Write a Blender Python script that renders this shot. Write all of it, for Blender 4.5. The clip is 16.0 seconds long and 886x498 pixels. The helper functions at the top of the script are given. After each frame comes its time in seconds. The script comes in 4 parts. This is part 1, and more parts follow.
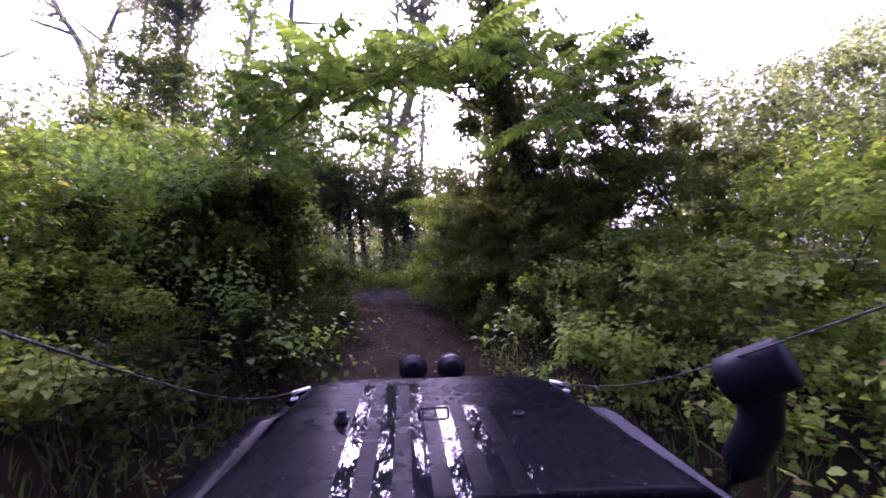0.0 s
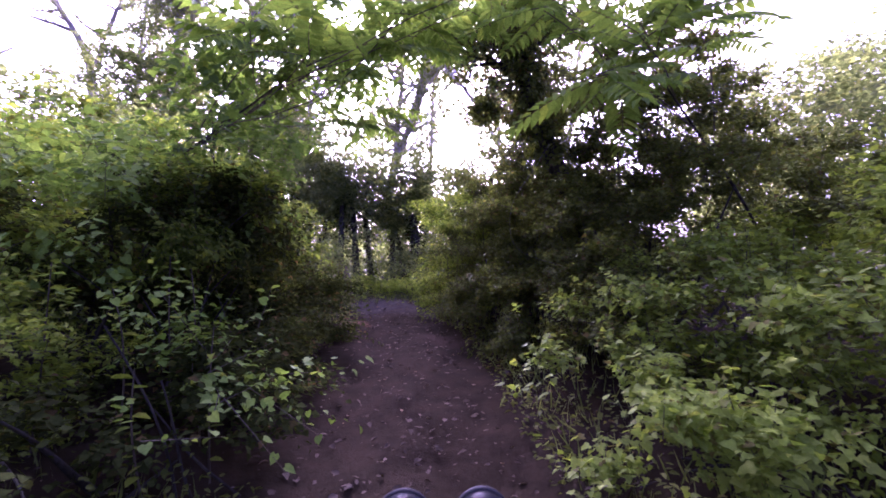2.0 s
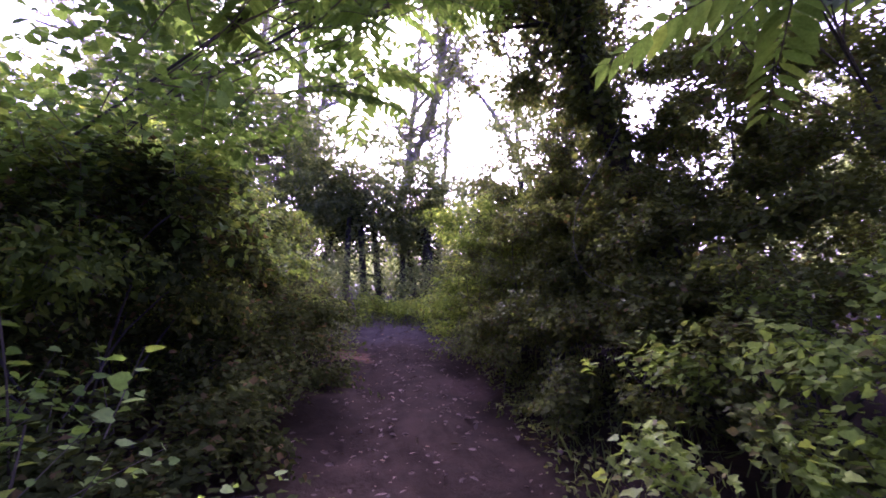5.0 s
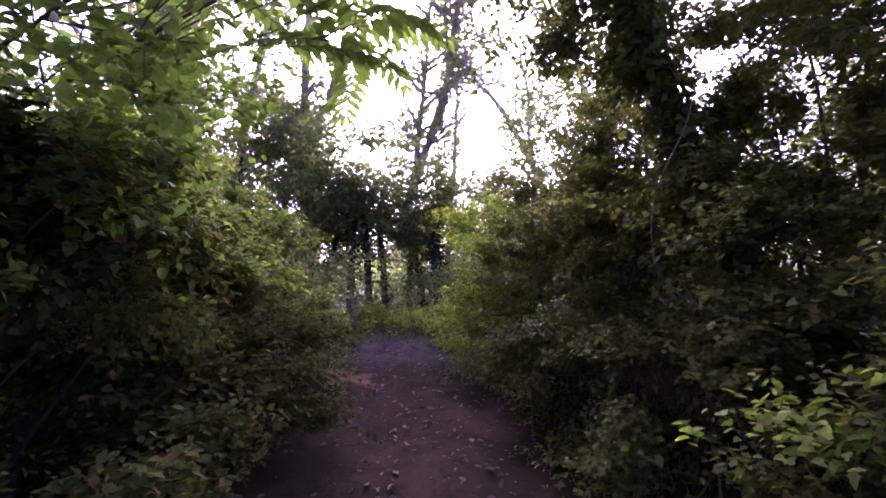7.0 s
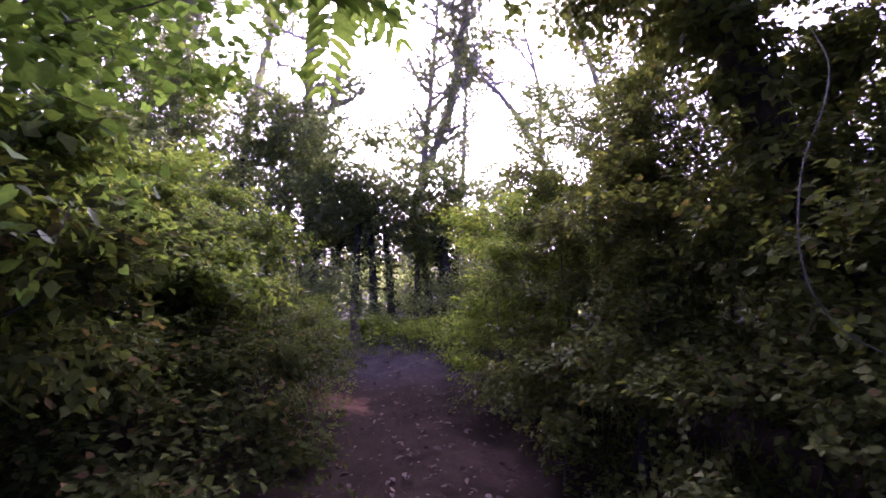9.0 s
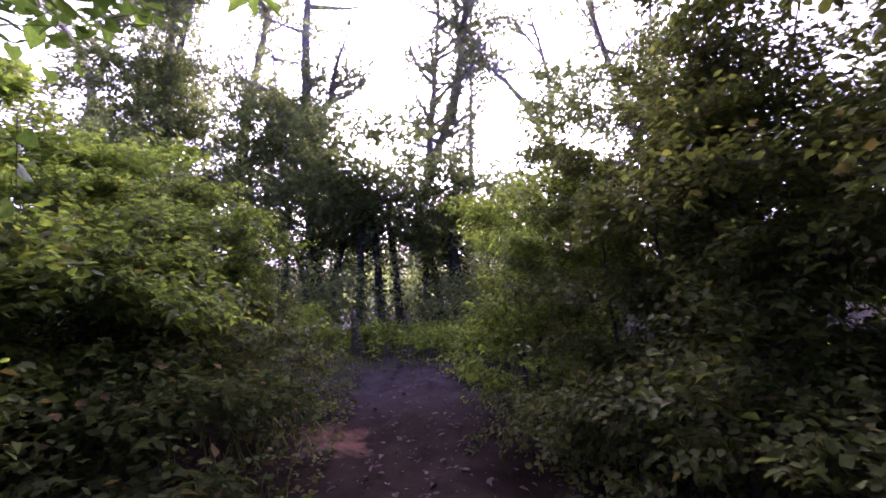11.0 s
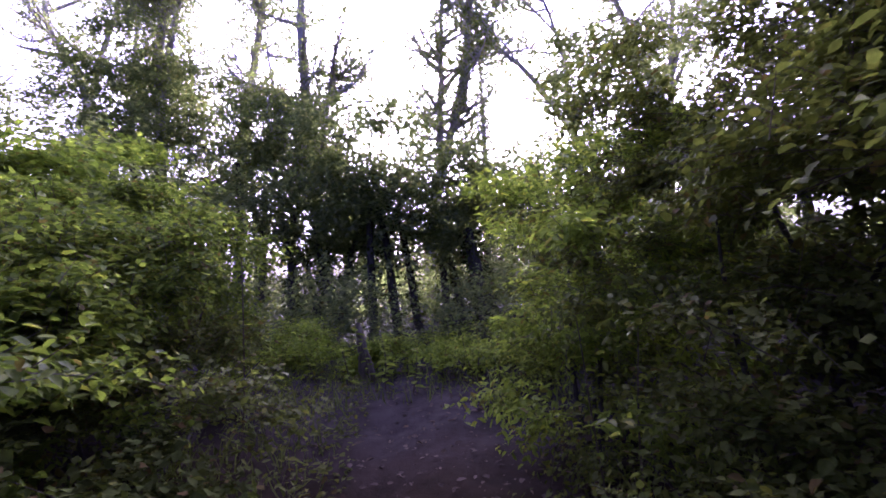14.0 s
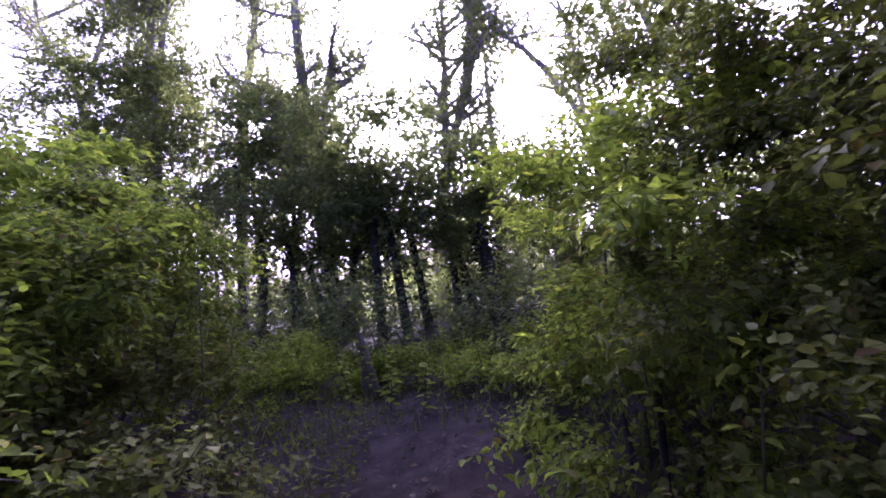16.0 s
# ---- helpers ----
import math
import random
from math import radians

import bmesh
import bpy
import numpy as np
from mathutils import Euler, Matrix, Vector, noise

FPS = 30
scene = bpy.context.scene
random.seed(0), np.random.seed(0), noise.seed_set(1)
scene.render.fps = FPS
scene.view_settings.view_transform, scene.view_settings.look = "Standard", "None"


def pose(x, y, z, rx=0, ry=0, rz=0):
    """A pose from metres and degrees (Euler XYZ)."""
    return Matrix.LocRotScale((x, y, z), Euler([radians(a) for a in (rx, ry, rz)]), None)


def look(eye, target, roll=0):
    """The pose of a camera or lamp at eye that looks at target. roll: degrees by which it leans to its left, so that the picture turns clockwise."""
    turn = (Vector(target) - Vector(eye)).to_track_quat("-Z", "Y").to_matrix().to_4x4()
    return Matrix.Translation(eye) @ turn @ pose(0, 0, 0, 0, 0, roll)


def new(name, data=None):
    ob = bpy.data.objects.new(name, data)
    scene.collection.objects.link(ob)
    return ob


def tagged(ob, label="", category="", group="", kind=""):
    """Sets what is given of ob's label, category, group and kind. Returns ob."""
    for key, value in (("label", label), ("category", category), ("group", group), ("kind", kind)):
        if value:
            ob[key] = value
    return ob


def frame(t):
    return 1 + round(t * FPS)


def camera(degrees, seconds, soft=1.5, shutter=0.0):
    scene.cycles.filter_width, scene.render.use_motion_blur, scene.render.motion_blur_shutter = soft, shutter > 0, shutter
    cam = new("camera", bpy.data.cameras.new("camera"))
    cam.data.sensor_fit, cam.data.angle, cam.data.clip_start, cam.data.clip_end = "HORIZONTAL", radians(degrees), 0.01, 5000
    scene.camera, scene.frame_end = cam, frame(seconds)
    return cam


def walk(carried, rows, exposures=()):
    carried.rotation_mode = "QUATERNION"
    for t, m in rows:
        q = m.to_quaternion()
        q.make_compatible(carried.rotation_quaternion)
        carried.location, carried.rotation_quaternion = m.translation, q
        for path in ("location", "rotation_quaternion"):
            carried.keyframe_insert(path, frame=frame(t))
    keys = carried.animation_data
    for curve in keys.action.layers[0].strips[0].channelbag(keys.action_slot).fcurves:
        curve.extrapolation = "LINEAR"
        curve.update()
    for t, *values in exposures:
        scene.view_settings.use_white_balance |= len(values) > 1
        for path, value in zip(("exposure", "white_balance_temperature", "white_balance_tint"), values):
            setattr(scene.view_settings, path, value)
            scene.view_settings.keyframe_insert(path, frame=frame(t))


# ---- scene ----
cam = camera(88.0, 16.0, soft=1.7, shutter=0.3)
PATH = [
    (0, (0.031, -0.155, 1.738), (0.008, 1.844, 1.77), -0.3),
    (0.5, (0.036, 0.186, 1.753), (0.003, 2.185, 1.79), -0.5),
    (1, (0.018, 0.522, 1.775), (-0.024, 2.521, 1.816), -0.3),
    (1.5, (0.002, 0.85, 1.797), (-0.05, 2.849, 1.84), -0.1),
    (2, (-0.026, 1.159, 1.814), (-0.087, 3.158, 1.865), 0.1),
    (2.5, (-0.048, 1.442, 1.831), (-0.114, 3.44, 1.901), 0.2),
    (3, (-0.081, 1.733, 1.844), (-0.155, 3.73, 1.922), 0.6),
    (3.5, (-0.131, 2.002, 1.857), (-0.211, 3.999, 1.949), 1.2),
    (4, (-0.145, 2.28, 1.879), (-0.237, 4.275, 1.983), 1.0),
    (6.5, (-0.3, 3.645, 1.94), (-0.439, 5.635, 2.074), 1.0),
    (7, (-0.304, 3.876, 1.963), (-0.454, 5.865, 2.103), 0.7),
    (7.5, (-0.321, 4.097, 1.984), (-0.481, 6.086, 2.128), 0.9),
    (8, (-0.333, 4.33, 1.993), (-0.507, 6.317, 2.14), 0.8),
    (8.5, (-0.346, 4.553, 2.018), (-0.526, 6.539, 2.172), 0.5),
    (9, (-0.369, 4.757, 2.038), (-0.557, 6.741, 2.197), 0.6),
    (11.5, (-0.485, 6.14, 2.124), (-0.725, 8.119, 2.277), -2.0),
    (12, (-0.505, 6.367, 2.146), (-0.754, 8.345, 2.309), -2.7),
    (12.5, (-0.544, 6.599, 2.158), (-0.812, 8.574, 2.32), -2.8),
    (13, (-0.567, 6.848, 2.182), (-0.851, 8.821, 2.336), -3.5),
    (13.5, (-0.593, 7.111, 2.2), (-0.886, 9.084, 2.351), -3.9),
    (14, (-0.622, 7.349, 2.216), (-0.93, 9.32, 2.363), -4.4),
    (14.5, (-0.638, 7.567, 2.24), (-0.956, 9.536, 2.386), -5.3),
    (15, (-0.659, 7.788, 2.266), (-0.986, 9.755, 2.414), -6.0),
    (15.5, (-0.697, 8.022, 2.278), (-1.037, 9.987, 2.42), -6.5),
    (16, (-0.734, 8.246, 2.297), (-1.088, 10.209, 2.436), -6.5),
]
EXPOSURES = [(0.0, 3.0, 5020, 74), (1.5, 3.28, 4960, 78), (4.0, 3.48, 4890, 83), (7.0, 3.26, 5030, 79), (9.0, 3.19, 5030, 76), (12.5, 2.85, 4870, 71), (16.0, 2.83, 4810, 70)]
walk(cam, [(t, look(eye, target, roll)) for t, eye, target, roll in PATH], EXPOSURES)

# ---- light ----
world = bpy.data.worlds.new("sky")
scene.world = world
world.use_nodes = True
wn = world.node_tree
sky = wn.nodes.new("ShaderNodeTexSky")
sky.sky_type, sky.sun_disc = "NISHITA", False
sky.sun_elevation, sky.sun_rotation = radians(29), radians(-8)
sky.air_density, sky.dust_density, sky.ozone_density = 0.4, 9.0, 0.2
wn.links.new(sky.outputs[0], wn.nodes["Background"].inputs[0])
wn.nodes["Background"].inputs[1].default_value = 0.095

sun_data = bpy.data.lights.new("sun", "SUN")
sun_data.energy, sun_data.angle, sun_data.color = 2.3, radians(22), (1.0, 0.92, 0.80)
sun = new("sun", sun_data)
sun.matrix_world = look((-8.4, 59.4, 33.3), (0, 0, 0))


# ---- materials ----
class Nodes:
    """A small helper round one material's node tree."""

    def __init__(self, name, rough=0.6, metal=0.0, spec=0.5):
        self.mat = bpy.data.materials.new(name)
        self.mat.use_nodes = True
        self.t = self.mat.node_tree
        self.b = self.t.nodes["Principled BSDF"]
        self.out = self.t.nodes["Material Output"]
        self.b.inputs["Roughness"].default_value = rough
        self.b.inputs["Metallic"].default_value = metal
        self.b.inputs["Specular IOR Level"].default_value = spec

    def add(self, kind, **inputs):
        n = self.t.nodes.new(kind)
        for k, v in inputs.items():
            n.inputs[k.replace("_", " ")].default_value = v
        return n

    def link(self, a, b):
        self.t.links.new(a, b)

    def coords(self):
        return self.add("ShaderNodeTexCoord").outputs["Object"]

    def noise(self, scale, detail=4.0, rough=0.55, vec=None):
        n = self.add("ShaderNodeTexNoise", Scale=scale, Detail=detail, Roughness=rough)
        self.link(vec if vec is not None else self.coords(), n.inputs["Vector"])
        return n.outputs["Fac"]

    def ramp(self, fac, stops):
        n = self.add("ShaderNodeValToRGB")
        el = n.color_ramp.elements
        while len(el) < len(stops):
            el.new(0.5)
        for e, (p, c) in zip(el, stops):
            e.position, e.color = p, (*c, 1)
        self.link(fac, n.inputs[0])
        return n.outputs[0]

    def mix(self, fac, a, b, blend="MIX"):
        n = self.t.nodes.new("ShaderNodeMix")
        n.data_type, n.blend_type = "RGBA", blend
        for sock, v in ((n.inputs[0], fac), (n.inputs[6], a), (n.inputs[7], b)):
            if isinstance(v, bpy.types.NodeSocket):
                self.link(v, sock)
            else:
                sock.default_value = v if isinstance(v, (int, float)) else (*v, 1)
        return n.outputs[2]

    def bump(self, height, strength=0.4, distance=0.02):
        n = self.add("ShaderNodeBump", Strength=strength, Distance=distance)
        self.link(height, n.inputs["Height"])
        self.link(n.outputs[0], self.b.inputs["Normal"])

    def base(self, colour):
        self.link(colour, self.b.inputs["Base Color"])


def leaf_material(name, dark, mid, light, thru=0.35, rough=0.5, scale=0.9, spec=0.3, single=False, dead=0.0):
    m = Nodes(name, rough, spec=spec)
    geo = m.add("ShaderNodeNewGeometry")
    chance = m.add("ShaderNodeObjectInfo").outputs["Random"] if single else geo.outputs["Random Per Island"]
    brown = (0.16, 0.095, 0.04)
    per_leaf = m.ramp(chance, [(0.0, brown if dead else dark), (dead, brown if dead else dark), (dead + 0.03, dark), (0.55, mid), (0.93, light), (1.0, tuple(min(1, c * s) for c, s in zip(light, (1.35, 1.15, 0.8))))])
    patch = m.ramp(m.noise(scale, 3.0), [(0.3, tuple(c * 0.7 for c in mid)), (0.7, tuple(c * 1.25 for c in mid))])
    vein = m.ramp(m.noise(60.0, 2.0), [(0.3, (0.8, 0.8, 0.8)), (0.7, (1.15, 1.15, 1.1))])
    colour = m.mix(1.0, m.mix(0.35, per_leaf, patch), vein, "MULTIPLY")
    m.base(colour)
    trans = m.add("ShaderNodeBsdfTranslucent")
    m.link(m.mix(1.0, colour, (1.25, 1.35, 0.55), "MULTIPLY"), trans.inputs["Color"])
    mixer = m.add("ShaderNodeMixShader", Fac=thru)
    m.link(m.b.outputs[0], mixer.inputs[1])
    m.link(trans.outputs[0], mixer.inputs[2])
    m.link(mixer.outputs[0], m.out.inputs["Surface"])
    return m.mat


def bark_material(name, dark, light, scale=7.0):
    m = Nodes(name, 0.85, spec=0.2)
    co = m.coords()
    stretch = m.add("ShaderNodeMapping")
    stretch.inputs["Scale"].default_value = (1.0, 1.0, 0.18)
    m.link(co, stretch.inputs["Vector"])
    f = m.noise(scale * 3, 6.0, 0.65, stretch.outputs[0])
    streaks = m.ramp(f, [(0.3, dark), (0.7, light)])
    lichen = m.ramp(m.noise(scale * 0.4, 4.0), [(0.45, (0.85, 0.85, 0.85)), (0.7, (1.15, 1.2, 1.05))])
    m.base(m.mix(1.0, streaks, lichen, "MULTIPLY"))
    m.bump(f, 0.8, 0.03)
    return m.mat


LEAF_VINE = leaf_material("vine_leaf", (0.130, 0.175, 0.026), (0.240, 0.315, 0.046), (0.340, 0.425, 0.062), 0.42, 0.55, spec=0.06, dead=0.05)
LEAF_SINGLE = leaf_material("large_vine_leaf", (0.130, 0.170, 0.026), (0.225, 0.288, 0.043), (0.330, 0.400, 0.060), 0.42, 0.55, spec=0.06, single=True)
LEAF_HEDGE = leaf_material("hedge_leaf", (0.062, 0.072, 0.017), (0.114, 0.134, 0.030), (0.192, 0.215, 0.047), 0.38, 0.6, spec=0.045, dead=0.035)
# shade is put into this leaf colour: hedge green at about half
LEAF_SHADE_TONED = leaf_material("shade_toned_leaf", (0.028, 0.036, 0.010), (0.050, 0.063, 0.017), (0.085, 0.104, 0.027), 0.28, 0.9, spec=0.0, dead=0.04)
LEAF_SHRUB = leaf_material("shrub_leaf", (0.095, 0.135, 0.020), (0.228, 0.295, 0.038), (0.380, 0.455, 0.060), 0.52, 0.55, spec=0.05, dead=0.035)
LEAF_FINE = leaf_material("spray_leaf", (0.052, 0.077, 0.012), (0.130, 0.175, 0.024), (0.265, 0.325, 0.043), 0.5, 0.55, spec=0.05, dead=0.03)
LEAF_FROND = leaf_material("frond_leaf", (0.130, 0.186, 0.036), (0.175, 0.255, 0.046), (0.240, 0.330, 0.062), 0.5, 0.6, spec=0.1)
LEAF_BROAD = leaf_material("broad_leaf", (0.120, 0.190, 0.036), (0.185, 0.275, 0.048), (0.265, 0.370, 0.068), 0.4, 0.65, spec=0.1)
LEAF_CANOPY = leaf_material("canopy_leaf", (0.070, 0.118, 0.022), (0.115, 0.178, 0.031), (0.185, 0.270, 0.048), 0.42, 0.65, spec=0.06)
# made paler and more translucent: distance haze is mixed into the leaf colour
LEAF_FAR_HAZED = leaf_material("hazed_woodland_leaf", (0.100, 0.120, 0.060), (0.170, 0.195, 0.092), (0.270, 0.290, 0.150), 0.7, 0.7, 0.25, spec=0.03)
LEAF_DRY = leaf_material("dry_leaf", (0.06, 0.045, 0.034), (0.10, 0.075, 0.055), (0.20, 0.155, 0.12), 0.1, 0.8, spec=0.05)
GRASS = leaf_material("grass_blade", (0.084, 0.108, 0.026), (0.144, 0.176, 0.046), (0.215, 0.255, 0.072), 0.35, 0.6, spec=0.05)
# grey raised well above plain bark to imitate haze over distant trunks
BARK_HAZED = bark_material("hazed_grey_bark", (0.17, 0.15, 0.145), (0.46, 0.42, 0.41))
BARK_DARK = bark_material("dark_bark", (0.024, 0.02, 0.016), (0.08, 0.068, 0.055))
TWIG = bark_material("twig_bark", (0.06, 0.045, 0.03), (0.15, 0.12, 0.08), 12.0)
WITHERED = bark_material("withered_stem", (0.05, 0.032, 0.022), (0.14, 0.095, 0.065), 12.0)
DEADWOOD = bark_material("weathered_deadwood", (0.10, 0.075, 0.055), (0.24, 0.19, 0.15), 9.0)
LIANA = bark_material("pale_vine_bark", (0.09, 0.078, 0.062), (0.20, 0.175, 0.14), 12.0)
STICK = bark_material("pale_stick", (0.16, 0.13, 0.10), (0.34, 0.29, 0.23), 12.0)


def ground_material():
    m = Nodes("earth", 1.0, spec=0.02)
    co = m.coords()
    soil = m.ramp(m.noise(3.0, 8.0, 0.6, co), [(0.25, (0.018, 0.0125, 0.0072)), (0.75, (0.046, 0.033, 0.020))])
    clay = m.ramp(m.noise(14.0, 6.0, 0.6, co), [(0.3, (0.04, 0.026, 0.018)), (0.7, (0.085, 0.055, 0.038))])
    where = m.ramp(m.noise(0.55, 3.0, 0.5, co), [(0.60, (0, 0, 0)), (0.72, (0.8, 0.8, 0.8))])
    floor = m.ramp(m.noise(1.3, 8.0, 0.6, co), [(0.3, (0.03, 0.034, 0.016)), (0.7, (0.06, 0.055, 0.032))])
    split = m.add("ShaderNodeSeparateXYZ")
    m.link(co, split.inputs[0])
    beyond = m.add("ShaderNodeMapRange", From_Min=15.0, From_Max=18.5)
    m.link(split.outputs["Y"], beyond.inputs["Value"])
    spot = m.add("ShaderNodeVectorMath")
    spot.operation = "DISTANCE"
    spot.inputs[1].default_value = (-2.15, 10.5, 0.7)
    m.link(co, spot.inputs[0])
    ragged = m.add("ShaderNodeMath")
    ragged.operation = "ADD"
    m.link(spot.outputs["Value"], ragged.inputs[0])
    m.link(m.noise(2.6, 6.0, 0.6, co), ragged.inputs[1])
    bank = m.ramp(ragged.outputs[0], [(0.75, (1, 1, 1)), (0.95, (0, 0, 0))])
    orange = m.ramp(m.noise(9.0, 6.0, 0.6, co), [(0.3, (0.10, 0.055, 0.03)), (0.7, (0.24, 0.135, 0.075))])
    crest = m.add("ShaderNodeMapRange", From_Min=10.8, From_Max=12.4)
    m.link(split.outputs["Y"], crest.inputs["Value"])
    grey = m.ramp(m.noise(4.0, 8.0, 0.6, co), [(0.3, (0.035, 0.029, 0.024)), (0.7, (0.085, 0.073, 0.062))])
    track = m.mix(bank, m.mix(crest.outputs[0], m.mix(where, soil, clay), grey), orange)
    m.base(m.mix(beyond.outputs[0], track, floor))
    m.bump(m.noise(22.0, 8.0, 0.7, co), 0.7, 0.04)
    return m.mat


EARTH = ground_material()


# ---- geometry helpers ----
rng = np.random.default_rng(7)
UP = np.array([0.0, 0.0, 1.0])


def reseed(*places):
    """Random numbers that depend on the given places alone."""
    global rng
    rng = np.random.default_rng([int(abs(p) * 1000) + (7 if p < 0 else 0) for p in places])


def unit(v):
    return v / np.maximum(np.linalg.norm(v, axis=-1, keepdims=True), 1e-9)


def mesh_of(name, verts, faces_flat, sizes, material, smooth=False):
    me = bpy.data.meshes.new(name)
    me.vertices.add(len(verts))
    me.vertices.foreach_set("co", np.ascontiguousarray(verts, np.float32).ravel())
    me.loops.add(len(faces_flat))
    me.loops.foreach_set("vertex_index", np.ascontiguousarray(faces_flat, np.int32))
    me.polygons.add(len(sizes))
    me.polygons.foreach_set("loop_start", np.concatenate([[0], np.cumsum(sizes)[:-1]]).astype(np.int32))
    if smooth:
        me.polygons.foreach_set("use_smooth", np.ones(len(sizes), bool))
    me.update(calc_edges=True)
    me.materials.append(material)
    return me


def part(name, data, material=None, parent=None, label=""):
    """Links a bmesh or a mesh as one mesh object under a thing or a part."""
    if isinstance(data, bmesh.types.BMesh):
        me = bpy.data.meshes.new(name)
        data.to_mesh(me)
        data.free()
        me.materials.append(material)
        data = me
    ob = new(name, data)
    if parent is not None:
        ob.parent = parent
    return tagged(ob, label)


def thing(name, label, category, group="", kind="", at=(0, 0, 0), data=None):
    ob = new(name, data)
    ob.location = at
    return tagged(ob, label, category, group, kind)


# Leaf outlines: x across, y along, z up, one long; quads and triangles by vertex number.
KITE = (np.array([(0, 0, 0), (0.3, 0.42, 0.07), (0, 1, -0.06), (-0.3, 0.42, 0.07)]), [(0, 1, 2), (0, 2, 3)])
OVATE = (
    np.array([(0, 0, 0), (0.27, 0.28, 0.06), (0.22, 0.68, 0.05), (0, 1.05, -0.1), (-0.22, 0.68, 0.05), (-0.27, 0.28, 0.06)]),
    [(0, 1, 2, 3), (0, 3, 4, 5)],
)
LOBED = (
    np.array([(0, 0.08, 0), (0.24, -0.06, 0.03), (0.5, 0.2, 0.05), (0.3, 0.44, 0.05), (0.26, 0.7, 0.03), (0, 1.05, -0.08),
              (-0.26, 0.7, 0.03), (-0.3, 0.44, 0.05), (-0.5, 0.2, 0.05), (-0.24, -0.06, 0.03)]),
    [(0, 1, 2, 3), (0, 3, 4, 5), (0, 5, 6, 7), (0, 7, 8, 9)],
)
HEART = (
    np.array([(0, 0.08, 0), (0.22, -0.05, 0.05), (0.42, 0.2, 0.07), (0.34, 0.58, 0.05), (0, 1.0, -0.1), (-0.34, 0.58, 0.05), (-0.42, 0.2, 0.07), (-0.22, -0.05, 0.05)]),
    [(0, 1, 2, 3), (0, 3, 4), (0, 4, 5), (0, 5, 6, 7)],
)
BLADE = (np.array([(-0.03, 0, 0), (0.03, 0, 0), (0.025, 0.55, 0.06), (-0.025, 0.55, 0.06), (0, 1, 0.0)]), [(0, 1, 2, 3), (3, 2, 4)])


def leaves_mesh(name, pos, along, normal, size, shape, material):
    """One mesh of many leaves, each an island of its own."""
    tv, tf = shape
    along = unit(along)
    side = unit(np.cross(along, normal))
    nrm = np.cross(side, along)
    curl = rng.uniform(0.3, 2.2, len(pos))[:, None, None]
    wide = rng.uniform(0.85, 1.2, len(pos))[:, None, None]
    v = wide * tv[None, :, 0:1] * side[:, None] + tv[None, :, 1:2] * along[:, None] + curl * tv[None, :, 2:3] * nrm[:, None]
    v = pos[:, None] + v * size[:, None, None]
    flat = np.concatenate([np.array(f) for f in tf])
    idx = (np.arange(len(pos))[:, None] * len(tv) + flat[None]).ravel()
    sizes = np.tile([len(f) for f in tf], len(pos))
    return mesh_of(name, v.reshape(-1, 3), idx, sizes, material)


def tubes(name, paths, radii, material, sides=6):
    """One mesh of tapered tubes along polylines."""
    vs, fs, n0 = [], [], 0
    ang = np.arange(sides) * 2 * np.pi / sides
    for p, r in zip(paths, radii):
        p = np.asarray(p, float)
        r = np.linspace(r[0], r[1], len(p)) if len(r) == 2 else np.asarray(r)
        tan = unit(np.gradient(p, axis=0))
        ref = np.where(np.abs(tan[:, 2:3]) > 0.9, np.array([[1.0, 0, 0]]), UP[None])
        a = unit(np.cross(tan, ref))
        b = np.cross(tan, a)
        ring = p[:, None] + r[:, None, None] * (np.cos(ang)[None, :, None] * a[:, None] + np.sin(ang)[None, :, None] * b[:, None])
        vs.append(ring.reshape(-1, 3))
        i, j = np.meshgrid(np.arange(len(p) - 1), np.arange(sides), indexing="ij")
        k = (j + 1) % sides
        fs.append((n0 + np.stack([i * sides + j, i * sides + k, (i + 1) * sides + k, (i + 1) * sides + j], -1)).reshape(-1))
        n0 += len(p) * sides
    flat = np.concatenate(fs)
    return mesh_of(name, np.concatenate(vs), flat, np.full(len(flat) // 4, 4), material, True)


def twig_mesh(name, a, b, radius, material):
    """Thin three-sided twigs from points a to b in one mesh."""
    d = unit(b - a)
    s = unit(np.cross(d, UP + 0.01 * rng.normal(size=d.shape)))
    n = np.cross(s, d)
    ang = np.arange(3) * 2 * np.pi / 3
    ring = (np.cos(ang)[None, :, None] * s[:, None] + np.sin(ang)[None, :, None] * n[:, None]) * radius
    v = np.concatenate([a[:, None] + ring, b[:, None] + ring * 0.4], 1).reshape(-1, 3)
    quad = np.array([0, 1, 4, 3, 1, 2, 5, 4, 2, 0, 3, 5])
    idx = (np.arange(len(a))[:, None] * 6 + quad[None]).ravel()
    return mesh_of(name, v, idx, np.full(len(a) * 3, 4), material)


def bent(a, b, bend=0.15, n=7):
    """A crooked polyline from a to b."""
    a, b = np.asarray(a, float), np.asarray(b, float)
    t = np.linspace(0, 1, n)[:, None]
    length = np.linalg.norm(b - a)
    wob = rng.normal(size=(n, 3)) * bend * length * 0.25 * np.sin(np.pi * t)
    sag = rng.normal(size=3) * bend * length * 0.5
    line = a + (b - a) * t + wob + sag * np.sin(np.pi * t)
    for _ in range(2):
        line[1:-1] = (line[:-2] + 2 * line[1:-1] + line[2:]) / 4
    return line


